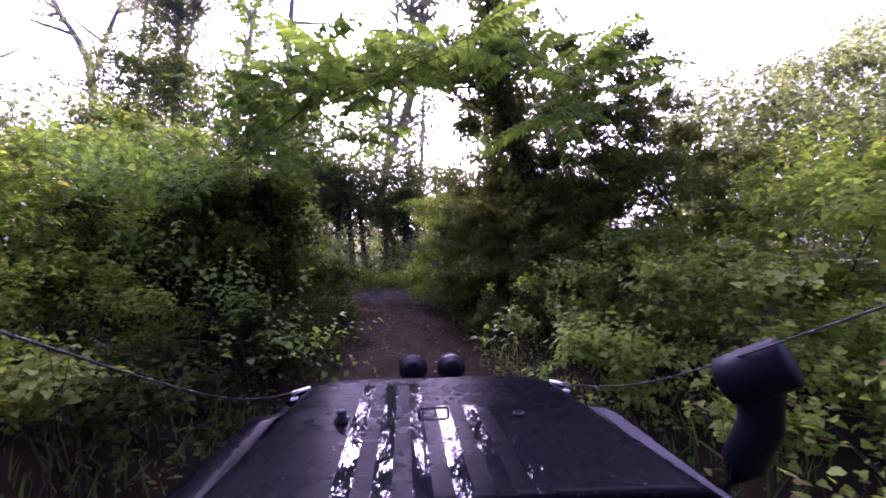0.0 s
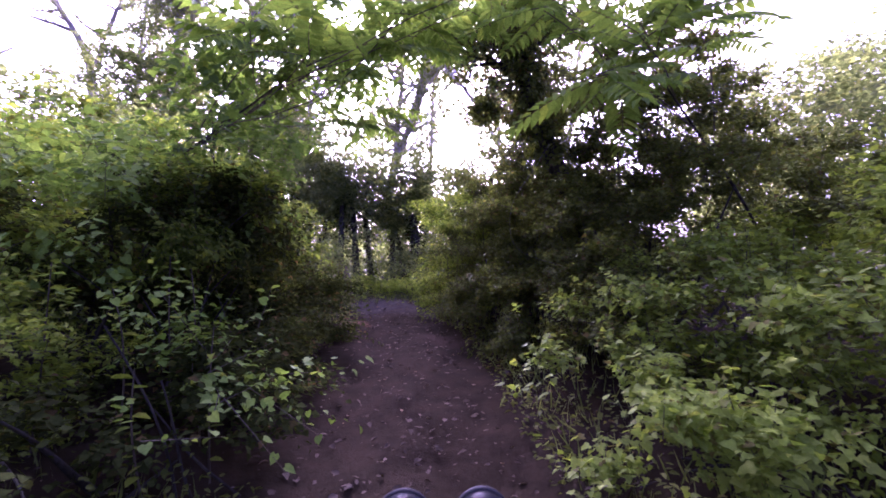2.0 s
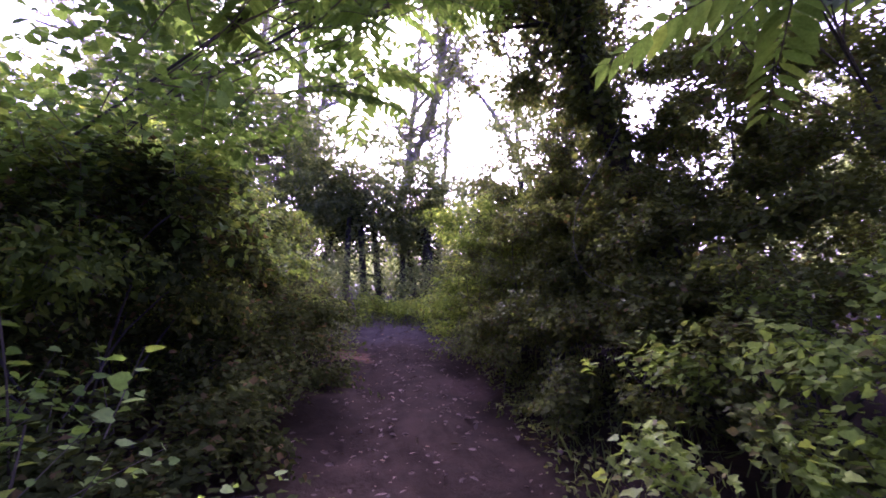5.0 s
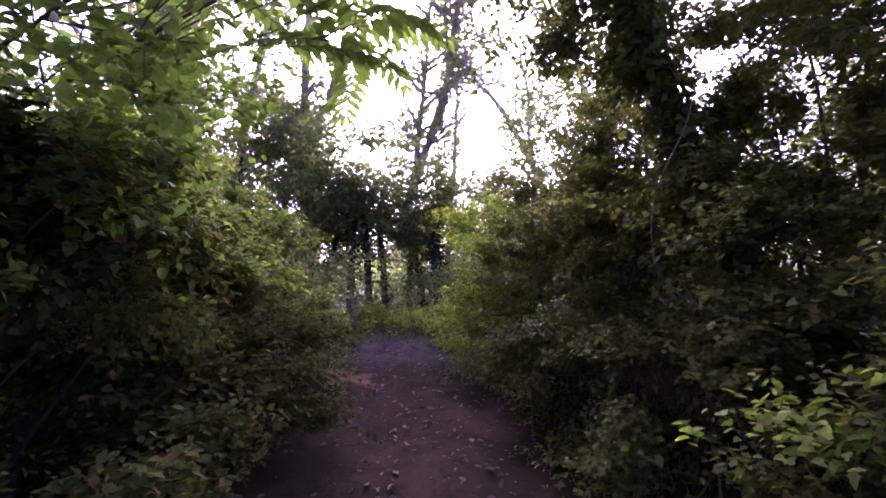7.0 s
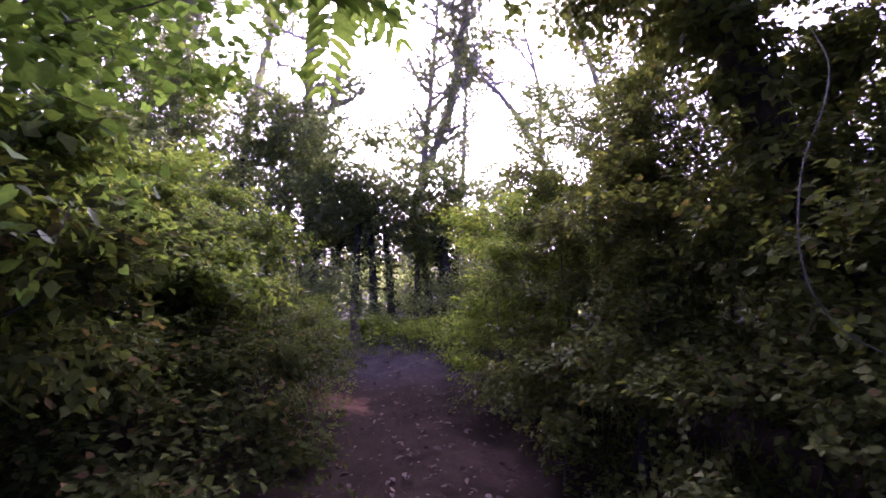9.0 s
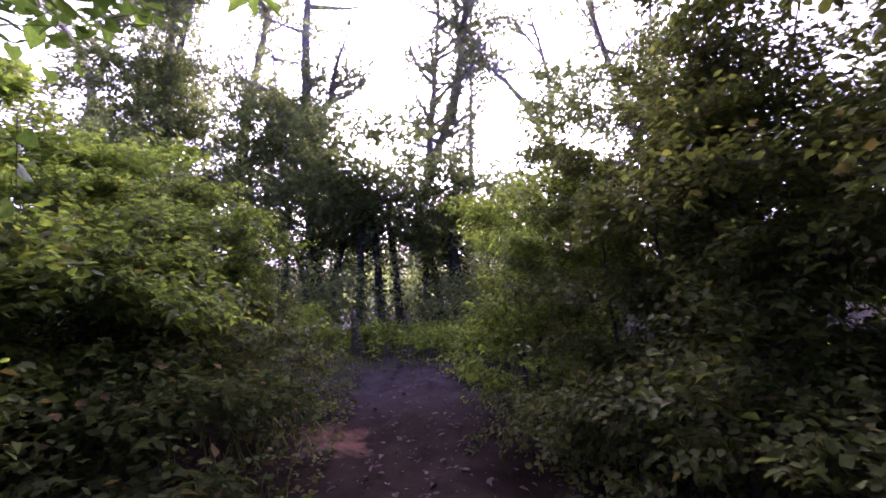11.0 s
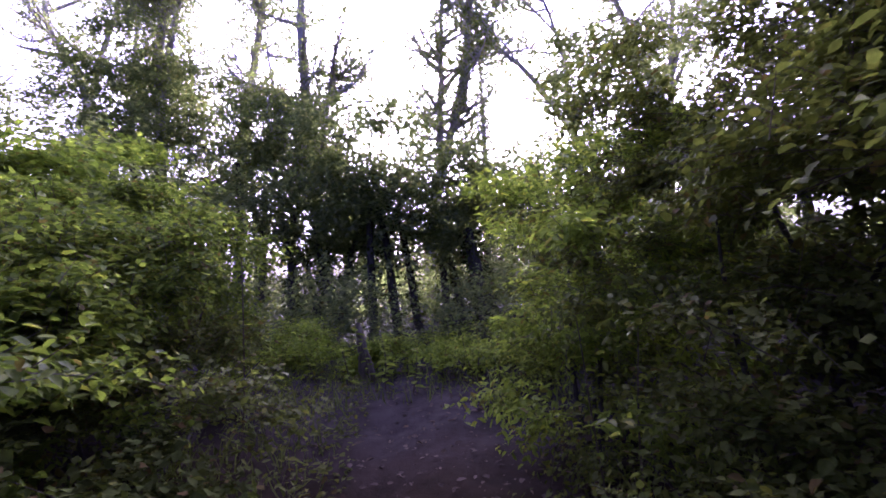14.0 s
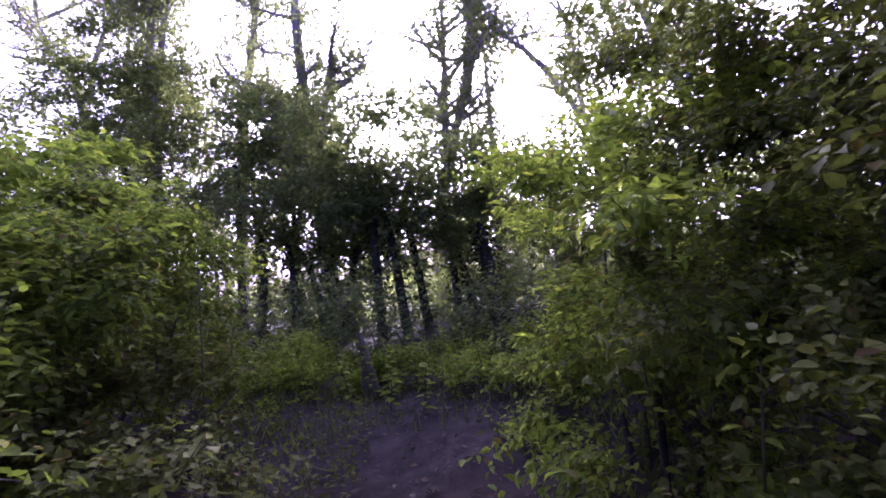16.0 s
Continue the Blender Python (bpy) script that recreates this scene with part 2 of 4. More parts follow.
def sprig_leaves(base, way, length, count, size):
    """Leaves set alternately on twigs: places, directions and normals."""
    n = len(base)
    way = unit(way)
    side = unit(np.cross(way, rng.normal(size=(n, 3))))
    frac = (np.arange(count) + 0.7) / count
    sign = np.where(np.arange(count) % 2 == 0, 1.0, -1.0)
    drop = np.array([0, 0, -1.0])
    tips = base + way * length[:, None] + drop * (length * 0.22)[:, None]
    pos = base[:, None] + way[:, None] * (length[:, None] * frac)[..., None] + drop * (length[:, None] * 0.22 * frac**2)[..., None]
    side = unit(side * (1, 1, 0.35))
    along = way[:, None] * 0.55 + side[:, None] * sign[None, :, None] * 0.85 + drop * 0.42 + 0.25 * rng.normal(size=(n, count, 3))
    normal = UP + 0.35 * way[:, None] + 0.5 * rng.normal(size=(n, count, 3))
    sz = size * rng.uniform(0.55, 1.25, (n, count))
    pos = pos + 0.02 * rng.normal(size=pos.shape)
    return pos.reshape(-1, 3), along.reshape(-1, 3), normal.reshape(-1, 3), sz.ravel(), tips


def clump_points(clumps, n, inner=0.5, bough=0.16):
    """Points and outward ways in a set of ellipsoids (centre, radii), thickest near their skins."""
    c = np.array([k[:3] for k in clumps], float)
    r = np.array([k[3:6] for k in clumps], float)
    w = r[:, 0] * r[:, 2] + r[:, 1] * r[:, 2]
    boughs = max(8, n // (32 if bough < 0.2 else 13))
    pick = rng.choice(len(c), boughs, p=w / w.sum())
    d = unit(rng.normal(size=(boughs, 3)))
    d[:, 2] = np.where(rng.random(boughs) < 0.6, np.abs(d[:, 2]), d[:, 2])
    u = inner + (1.04 - inner) * rng.random(boughs) ** 0.5
    skin = c[pick] + d * r[pick]
    lump = np.array([noise.noise(Vector(q * 1.5)) + 0.4 * noise.noise(Vector(q * 0.6)) for q in skin])
    u = u * (1 + 0.95 * np.clip(lump, -0.55, 0.12))
    anchor = c[pick] + d * r[pick] * u[:, None]
    out = unit(d / r[pick])
    k = rng.integers(0, boughs, n)
    spread = bough * (0.6 + 0.8 * rng.random(boughs))[k][:, None]
    p = anchor[k] + rng.normal(size=(n, 3)) * spread * (1, 1, 0.3) + out[k] * spread * 0.4
    return p, out[k]


SPECIES = {
    "vine": (LOBED, LEAF_VINE, 0.055, 9, 0.3),
    "hedge": ((KITE[0] * (1.25, 1, 1), KITE[1]), LEAF_HEDGE, 0.056, 12, 0.28),
    "hedge_near": ((OVATE[0] * (1.1, 0.95, 1), OVATE[1]), LEAF_HEDGE, 0.055, 11, 0.28),
    "fine": ((OVATE[0] * (1.0, 1, 1), OVATE[1]), LEAF_FINE, 0.066, 9, 0.28),
    # leaf whose colour already carries shade
    "dark": ((KITE[0] * (1.15, 1, 1), KITE[1]), LEAF_SHADE_TONED, 0.068, 9, 0.32),
    "shrub": ((OVATE[0] * (0.85, 1, 1), OVATE[1]), LEAF_SHRUB, 0.068, 10, 0.32),
    "broad": (HEART, LEAF_BROAD, 0.16, 6, 0.5),
    "canopy": (HEART, LEAF_CANOPY, 0.15, 6, 0.5),
    "brush": ((KITE[0] * (1.15, 1, 1), KITE[1]), LEAF_SHRUB, 0.085, 9, 0.45),
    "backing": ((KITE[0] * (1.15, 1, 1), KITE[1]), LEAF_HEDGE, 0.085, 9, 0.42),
    "far": ((KITE[0] * (1.2, 1, 1), KITE[1]), LEAF_FAR_HAZED, 0.205, 8, 0.75),
}


def shrub(clumps, species, sprigs, label, category="shrub", name="shrub", size=1.0, group="", stems=4, stem_r=0.03, bare=0.0, way_bias=(0, 0, 0.35), root=None):
    """A leafy plant: a few stems from the ground, twigs and leaves."""
    reseed(len(label), *clumps[0][:2])
    shape, mat, leaf, count, reach = SPECIES[species]
    sprigs = int(sprigs * 0.75)
    c = np.array([k[:3] for k in clumps], float)
    foot = np.array([*root, 0.0]) if root else c.mean(0)
    foot[2] = ground_z(foot[0], foot[1]) - 0.05
    ob = thing(name, label, category, group, at=foot)
    p, d = clump_points(clumps, sprigs, bough=0.42 * reach)
    if bare:
        rise = p[:, 2] - foot[2]
        keep = (rise > bare) | (rng.random(sprigs) < 0.12 + 0.4 * rise / bare)
        p, d = p[keep], d[keep]
        sprigs = len(p)
    d = d * 0.8 + np.array(way_bias) + 0.45 * rng.normal(size=d.shape)
    length = reach * rng.uniform(0.5, 1.3, sprigs)
    low = np.array([ground_z(x, y) for x, y in p[:, :2]])
    p[:, 2] = np.maximum(p[:, 2], low + 0.03 + 0.1 * rng.random(sprigs))
    pos, along, normal, sz, tips = sprig_leaves(p - foot, d, length, count, leaf * size)
    part("foliage", leaves_mesh("foliage", pos, along, normal, sz, shape, mat), parent=ob)
    if species not in ("far", "brush", "backing", "dark"):
        tagged(part("twig_mass", twig_mesh("twig_mass", (p - foot)[::3], tips[::3], 0.0035, TWIG), parent=ob), kind="stuff")
    for k in range(stems):
        q = c[rng.integers(len(c))] + rng.normal(size=3) * 0.25
        start = np.array([rng.normal() * 0.2, rng.normal() * 0.2, 0.0])
        part("stem", tubes("stem", [bent(start, q - foot, 0.1)], [(stem_r, 0.006)], BARK_DARK), parent=ob)
    return ob


# ---- the ground ----
def smooth(a, b, x):
    t = np.clip((x - a) / (b - a), 0, 1)
    return t * t * (3 - 2 * t)


def track_x(y):
    """The middle of the track: it bends slowly to the left."""
    return np.interp(y, [-8, 0, 2.3, 4.8, 8.3, 11, 13.5, 17, 24], [0.3, 0.03, -0.12, -0.36, -0.72, -1.2, -1.75, -3.0, -7.0])


def ground_z(x, y):
    x, y = np.asarray(x, float), np.asarray(y, float)
    along = np.interp(y, [-30, -2, 0, 4, 8, 11, 13.5, 16, 24, 38, 60, 120], [-1.2, -0.08, 0.0, 0.2, 0.42, 0.60, 0.72, 0.62, 0.7, 0.6, -6.0, -26.0])
    off = x - track_x(y)
    bank = 0.25 * smooth(1.0, 2.2, off) + 0.22 * smooth(1.0, 2.4, -off) + 0.5 * smooth(3, 12, np.abs(off))
    ruts = -0.06 * np.exp(-((np.abs(off) - 0.72) / 0.22) ** 2) + 0.03 * np.exp(-(off / 0.35) ** 2)
    ruts = ruts * smooth(17, 13, y)
    fine = 0.03 * np.sin(3.1 * x + 1.7 * y) * np.sin(2.3 * y - 0.8 * x) + 0.015 * np.sin(7.7 * x - 5.1 * y)
    return along + bank + ruts + fine


def build_ground():
    xs = np.concatenate([-np.geomspace(900, 6, 26), np.linspace(-5.5, 5.5, 93), np.geomspace(6, 900, 26)])
    ys = np.concatenate([-np.geomspace(900, 7, 22), np.linspace(-6, 20, 175), np.geomspace(20.5, 1500, 40)])
    X, Y = np.meshgrid(xs, ys)
    Z = ground_z(X, Y)
    bump = np.array([noise.fractal(Vector((x * 1.9, y * 1.9, 0.0)), 1.0, 2.0, 4) for x, y in zip(X.ravel(), Y.ravel())]).reshape(X.shape)
    Z = Z + 0.035 * bump * (np.abs(X) < 6) * (np.abs(Y - 7) < 14)
    nx, ny = len(xs), len(ys)
    i, j = np.meshgrid(np.arange(ny - 1), np.arange(nx - 1), indexing="ij")
    f = np.stack([i * nx + j, i * nx + j + 1, (i + 1) * nx + j + 1, (i + 1) * nx + j], -1).reshape(-1)
    me = mesh_of("ground", np.stack([X, Y, Z], -1).reshape(-1, 3), f, np.full(len(f) // 4, 4), EARTH, True)
    return thing("ground", "bare brown earth track with rust clay patches and leaf litter", "ground", kind="structure", data=me)


build_ground()


# ---- the hedges along the track ----
def hedge_clumps(side, y0, y1, gap, height, depth, n, lean=0.0):
    """Ellipsoids along one side of the track between y0 and y1: the inner skin lies gap metres from its middle."""
    reseed(side, y0, y1, depth)
    out = []
    for k in range(n):
        y = y0 + (y1 - y0) * (k + 0.5) / n + rng.normal() * 0.12
        g = ground_z(track_x(y) + side * gap, y)
        rx, ry = depth * rng.uniform(0.8, 1.2), (y1 - y0) / n * rng.uniform(0.7, 1.1) + 0.2
        for level in range(2):
            rz = height * (0.32 + 0.1 * rng.random())
            z = g + height * (0.28 + 0.42 * level)
            x = track_x(y) + side * (gap + rx + lean * level + 0.15 * rng.normal())
            out.append((x, y, z, rx, ry, rz))
    return out


L, R = -1, 1
# right side, from the start onwards
shrub(hedge_clumps(R, 0.9, 3.4, 1.3, 0.95, 0.9, 4, 0.6), "vine", 1500, "low tangle of light green lobed vine leaves beside track", "vine", "vine_bank")
near_bank = hedge_clumps(R, 3.2, 5.6, 1.12, 1.5, 1.0, 3, 0.9)
VINE_NEAR = (shrub(near_bank, "vine", 2600, "bank of light green lobed vine leaves beside track", "vine", "vine_bank"), near_bank)
shrub(hedge_clumps(R, 3.6, 6.6, 3.1, 2.1, 1.1, 4, 0.5), "brush", 2400, "pale green brambly thicket rising behind the vine bank", "thicket", "thicket")
shrub(hedge_clumps(R, 5.6, 7.0, 1.6, 2.6, 0.9, 3, 0.6), "hedge", 2100, "dull green shrub with small leaves above vine bank")
shrub(hedge_clumps(R, 6.7, 8.0, 1.15, 2.5, 0.9, 3, 0.45), "hedge", 3000, "tall dark green hedge shrub with small leaves")
shrub(hedge_clumps(R, 7.7, 9.5, 0.85, 2.5, 0.9, 3, 0.35), "hedge_near", 3600, "dark green hedge shrub crowding the track")
shrub(hedge_clumps(R, 9.3, 11.2, 0.78, 3.1, 1.0, 3, 0.35), "hedge_near", 4600, "dark olive shrub arching over the track's edge", size=0.88)
shrub([(1.0, 9.7, 2.4, 0.6, 0.5, 0.5), (1.1, 9.5, 3.2, 0.6, 0.5, 0.5), (1.5, 9.4, 2.7, 0.5, 0.6, 0.5), (0.9, 10.2, 2.5, 0.5, 0.4, 0.5)], "hedge_near", 1700, "dense small-leaved shrub topping the hedge", stems=3, size=0.9)
shrub(hedge_clumps(R, 10.6, 12.8, 0.6, 2.5, 0.9, 3, 0.1), "shrub", 2900, "yellow-green shrub with upright sprays at the bend")
shrub(hedge_clumps(R, 12.0, 16.5, 0.9, 1.2, 1.2, 4, 0.4), "shrub", 1500, "pale green undergrowth beside the bend", "undergrowth", "undergrowth")
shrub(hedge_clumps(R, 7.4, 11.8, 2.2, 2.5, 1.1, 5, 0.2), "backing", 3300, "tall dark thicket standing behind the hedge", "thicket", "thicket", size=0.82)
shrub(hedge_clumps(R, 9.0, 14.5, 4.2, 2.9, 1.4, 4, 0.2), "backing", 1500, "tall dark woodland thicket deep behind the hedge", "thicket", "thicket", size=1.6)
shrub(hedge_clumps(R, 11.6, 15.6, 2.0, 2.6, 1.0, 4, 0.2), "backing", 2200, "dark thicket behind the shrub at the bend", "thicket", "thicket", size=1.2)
# left side
shrub(hedge_clumps(L, 1.0, 2.9, 2.0, 1.1, 0.9, 3, 0.4), "vine", 850, "green vine tangle over dead stems beside track", "vine", "vine_bank", bare=0.5)
# lower clumps take the darkened leaf, imitating shade under the sprays
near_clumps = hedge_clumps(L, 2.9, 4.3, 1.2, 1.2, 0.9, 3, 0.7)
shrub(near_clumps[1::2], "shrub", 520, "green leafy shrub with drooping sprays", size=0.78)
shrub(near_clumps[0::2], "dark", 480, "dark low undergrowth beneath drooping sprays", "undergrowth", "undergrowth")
shrub([(-2.3, 5.5, 2.4, 0.6, 0.4, 0.25), (-3.0, 5.5, 2.2, 0.6, 0.4, 0.35), (-2.4, 6.4, 2.4, 0.4, 0.5, 0.2), (-3.5, 5.1, 1.6, 0.5, 0.4, 0.45), (-2.6, 5.5, 2.15, 0.3, 0.25, 0.15), (-2.8, 6.6, 2.7, 0.6, 0.7, 0.25)], "fine", 1000, "yellow-green sprays trailing over the shaded hollow", stem_r=0.012)
shrub(hedge_clumps(L, 3.2, 5.6, 2.7, 2.0, 1.1, 3, 0.5), "shrub", 2100, "bright green bushy shrub behind the drooping sprays", size=1.1)
# the shade over this hollow is coloured into the leaves
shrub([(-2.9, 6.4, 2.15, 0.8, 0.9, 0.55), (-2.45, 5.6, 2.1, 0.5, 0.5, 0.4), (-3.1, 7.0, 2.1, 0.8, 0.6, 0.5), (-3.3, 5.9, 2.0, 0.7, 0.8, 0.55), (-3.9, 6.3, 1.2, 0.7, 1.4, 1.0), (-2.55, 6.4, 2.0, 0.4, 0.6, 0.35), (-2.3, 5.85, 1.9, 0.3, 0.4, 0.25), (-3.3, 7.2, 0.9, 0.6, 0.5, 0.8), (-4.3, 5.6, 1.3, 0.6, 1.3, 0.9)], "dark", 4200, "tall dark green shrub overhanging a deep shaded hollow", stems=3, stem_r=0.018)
shrub([(-2.7, 6.3, 3.0, 0.8, 0.8, 0.35), (-3.2, 5.9, 2.6, 0.6, 0.6, 0.3), (-2.2, 5.7, 2.75, 0.5, 0.5, 0.3), (-2.4, 7.0, 3.1, 0.7, 0.6, 0.35)], "canopy", 420, "soft broad-leaved sapling above the dark shrub", "tree", "sapling", stems=2, stem_r=0.008, size=0.55, root=(-4.0, 6.6))
shrub([(-1.72, 3.95, 0.95, 0.4, 0.4, 0.22), (-1.95, 4.25, 1.15, 0.4, 0.4, 0.2)], "broad", 110, "pale drooping leaf sprays at the track's edge", size=0.38, stems=3, stem_r=0.01)
# upper clumps bright, lower ones darker: shade painted in by leaf colour
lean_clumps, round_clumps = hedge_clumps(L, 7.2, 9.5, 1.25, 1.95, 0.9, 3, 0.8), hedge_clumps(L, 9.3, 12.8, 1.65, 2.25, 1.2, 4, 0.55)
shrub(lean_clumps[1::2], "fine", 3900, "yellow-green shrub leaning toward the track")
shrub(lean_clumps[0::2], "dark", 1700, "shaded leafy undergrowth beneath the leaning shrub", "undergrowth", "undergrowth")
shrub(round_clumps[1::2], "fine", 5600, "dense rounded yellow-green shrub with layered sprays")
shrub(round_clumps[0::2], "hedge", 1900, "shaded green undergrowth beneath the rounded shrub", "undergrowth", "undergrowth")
shrub(hedge_clumps(L, 12.2, 16.5, 1.1, 0.8, 1.2, 4, 0.3), "shrub", 1500, "low green undergrowth beside the bend", "undergrowth", "undergrowth")
shrub(hedge_clumps(L, 4.8, 9.5, 3.6, 2.7, 1.5, 4, 0.5), "brush", 3000, "tall yellow-green thicket behind the roadside shrubs", "thicket", "thicket", size=1.25)
shrub(hedge_clumps(L, 9.0, 14.0, 3.3, 3.4, 1.5, 4, 0.5), "brush", 4400, "tall yellow-green thicket above the rounded shrub", "thicket", "thicket", size=1.25)

# dark leaves laid over the ground to imitate the hollow's deep shade
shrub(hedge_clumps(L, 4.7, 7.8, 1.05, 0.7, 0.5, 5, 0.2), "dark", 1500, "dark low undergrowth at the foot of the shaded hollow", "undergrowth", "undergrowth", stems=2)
shrub([(float(track_x(y)) + dx, y, float(ground_z(-2.0, y)) + 0.15, 0.8, 0.5, 0.3) for y, dx in ((13.6, 1.0), (14.9, 0.3), (15.6, 1.2), (15.8, -0.6), (16.6, 0.5), (14.8, 1.8), (15.2, -1.8))], "shrub", 1500, "low green undergrowth spreading across the bend", "undergrowth", "undergrowth", stems=2, stem_r=0.01, size=1.15)

# behind the start, out of view: growth added to block rear sky light
for side in (L, R):
    shrub(hedge_clumps(side, -5.5, 0.6, 1.7, 1.7, 1.3, 5, 0.4), "brush", 1300, "green roadside shrubs behind the start of the track", size=1.6)
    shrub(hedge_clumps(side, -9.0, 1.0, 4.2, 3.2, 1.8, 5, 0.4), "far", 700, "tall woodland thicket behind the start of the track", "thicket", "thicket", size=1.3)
# unseen canopy added overhead to keep rear sky light off the foliage
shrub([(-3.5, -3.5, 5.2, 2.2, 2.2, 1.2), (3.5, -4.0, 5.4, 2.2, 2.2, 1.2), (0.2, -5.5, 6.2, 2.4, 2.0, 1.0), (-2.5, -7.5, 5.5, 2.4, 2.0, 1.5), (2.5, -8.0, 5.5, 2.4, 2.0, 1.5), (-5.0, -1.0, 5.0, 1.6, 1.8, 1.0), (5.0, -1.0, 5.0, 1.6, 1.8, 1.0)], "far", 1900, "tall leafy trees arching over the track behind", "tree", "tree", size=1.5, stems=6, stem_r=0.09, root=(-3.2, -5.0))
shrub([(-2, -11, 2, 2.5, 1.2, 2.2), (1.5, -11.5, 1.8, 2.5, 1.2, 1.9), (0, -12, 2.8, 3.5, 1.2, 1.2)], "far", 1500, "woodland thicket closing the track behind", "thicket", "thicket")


# ---- trees ----
def stem_part(ob, pts, r0, r1, bark, name="trunk", sides=9, rough=0.0):
    """A tapered trunk through given points, rounded off between them."""
    pts = np.asarray(pts, float)
    n = 6 * (len(pts) - 1) + 1
    k = np.linspace(0, len(pts) - 1, n)
    fine = np.stack([np.interp(k, np.arange(len(pts)), pts[:, a]) for a in range(3)], -1)
    for _ in range(5):
        fine[1:-1] = (fine[:-2] + 2 * fine[1:-1] + fine[2:]) / 4
    fine[1:-1] += rng.normal(size=(n - 2, 3)) * rough
    rad = np.linspace(r0, r1, n) * (1 + 0.06 * rng.normal(size=n))
    rad[0] *= 1.35
    part(name, tubes(name, [fine], [rad], bark, sides), parent=ob)
    return fine


def limbs_on(ob, stem, count, low, reach, r, bark, joined=False):
    """Side limbs with forked ends on a stem from the fraction low upwards; gives back the leafy places."""
    tips, paths, radii = [], [], []
    for m in range(count):
        f = rng.uniform(low, 0.98) * (len(stem) - 1)
        i = min(int(f), len(stem) - 2)
        o = stem[i] + (stem[i + 1] - stem[i]) * (f - i)
        b = rng.uniform(0, 2 * np.pi)
        ln = reach * rng.uniform(0.4, 1.15)
        e = o + np.array([np.cos(b) * ln, np.sin(b) * ln, ln * rng.uniform(0.1, 1.0)])
        path = bent(o, e, 0.22)
        own, own_r = [path], [(r * rng.uniform(0.25, 0.45), 0.012)]
        tips += [path[-1], path[-2], path[-3], path[3]]
        for s in range(3):
            q = path[rng.integers(2, 6)]
            e2 = q + rng.normal(size=3) * ln * 0.3 + (0, 0, ln * 0.2)
            own.append(bent(q, e2, 0.2, 5))
            own_r.append((r * 0.1, 0.008))
            tips += [e2, (q + e2) / 2]
        if joined:
            paths += own
            radii += own_r
        else:
            part("limb", tubes("limb", own, own_r, bark, 5), parent=ob)
    if joined and paths:
        tagged(part("limb_mass", tubes("limb_mass", paths, radii, bark, 4), parent=ob), kind="stuff")
    return tips


def crown_on(ob, tips, sprays, species, size, loose, bark=None):
    shape, mat, leaf, count, reach = SPECIES[species]
    tips = np.array(tips)
    tips = tips[rng.random(len(tips)) < 0.5]
    p = tips[rng.integers(len(tips), size=sprays)] + rng.normal(size=(sprays, 3)) * loose
    d = rng.normal(size=(sprays, 3)) + (0, 0, 0.2)
    pos, along, normal, sz, ends = sprig_leaves(p, d, reach * rng.uniform(0.5, 1.3, sprays), count, leaf * size)
    part("crown", leaves_mesh("crown", pos, along, normal, sz, shape, mat), parent=ob)
    if bark:
        tagged(part("twig_mass", twig_mesh("twig_mass", p, ends, 0.006, bark), parent=ob), kind="stuff")


def tall_tree(y, stems, r, label, sprays=500, limbs=9, low=0.45, reach=2.6, size=0.6, loose=0.42, bark=None, species="far"):
    """A woodland tree whose stems are given as (x, z) lines in the plane of its foot, the first from the ground."""
    reseed(y, *stems[0][1])
    bark = bark or BARK_HAZED
    x0 = stems[0][0][0]
    foot = np.array([x0, y, float(ground_z(x0, y)) - 0.1])
    ob = thing("tree", label, "tree", at=foot)
    tips = []
    for k, line in enumerate(stems):
        pts = np.array([(x, y + 0.25 * math.sin(3 * i + k), z) for i, (x, z) in enumerate(line)]) - foot
        pts[0, 1] = 0 if k == 0 else pts[0, 1]
        if k == 0:
            pts[0] = 0
        stem = stem_part(ob, pts, r if k == 0 else r * 0.62, 0.03 if k else r * 0.3, bark, "trunk" if k == 0 else "stem", rough=0.02)
        tips += limbs_on(ob, stem, limbs, low if k == 0 else 0.15, reach, r, bark)
    crown_on(ob, tips, int(sprays * 1.7), species, size, loose, bark)
    return ob


tall_tree(30, [[(-5.2, 0), (-4.9, 3), (-4.4, 6), (-3.9, 8.2), (-3.0, 10.3), (-2.2, 13.6), (-1.7, 17.3), (-1.3, 23)], [(-4.0, 8.0), (-3.75, 10.5), (-3.5, 13.8), (-3.2, 17.5), (-3.0, 23)], [(-2.7, 11.0), (-2.0, 14), (-2.3, 17.5), (-2.2, 21)]], 0.4, "tall grey leaning tree split into several stems", 3600, 24, 0.2, 3.4, loose=0.6)
tall_tree(31, [[(-2.2, 0), (-2.0, 4), (-1.7, 9.9), (-1.55, 14.7), (-1.6, 21)]], 0.2, "slim straight grey tree beyond the bend", 800, 14, 0.25, 2.3)
tall_tree(25, [[(-8.2, 0), (-8.4, 5.2), (-8.5, 7), (-8.8, 10), (-8.6, 15), (-8.3, 22)], [(-8.4, 5.0), (-9.2, 7.2), (-9.9, 9), (-10.3, 13)], [(-8.5, 6.8), (-7.9, 9.2), (-7.3, 11.8)]], 0.36, "tall grey forked tree with bare trunk", 1520, 12, 0.36, 2.5)
tall_tree(27, [[(-13.6, 0), (-12.9, 9.4), (-12.1, 13.3), (-11.4, 16.7), (-11.1, 22)], [(-11.6, 15.6), (-12.6, 18), (-13, 21)]], 0.27, "tall slender leaning tree with thin crown", 1800, 13, 0.35, 2.5)
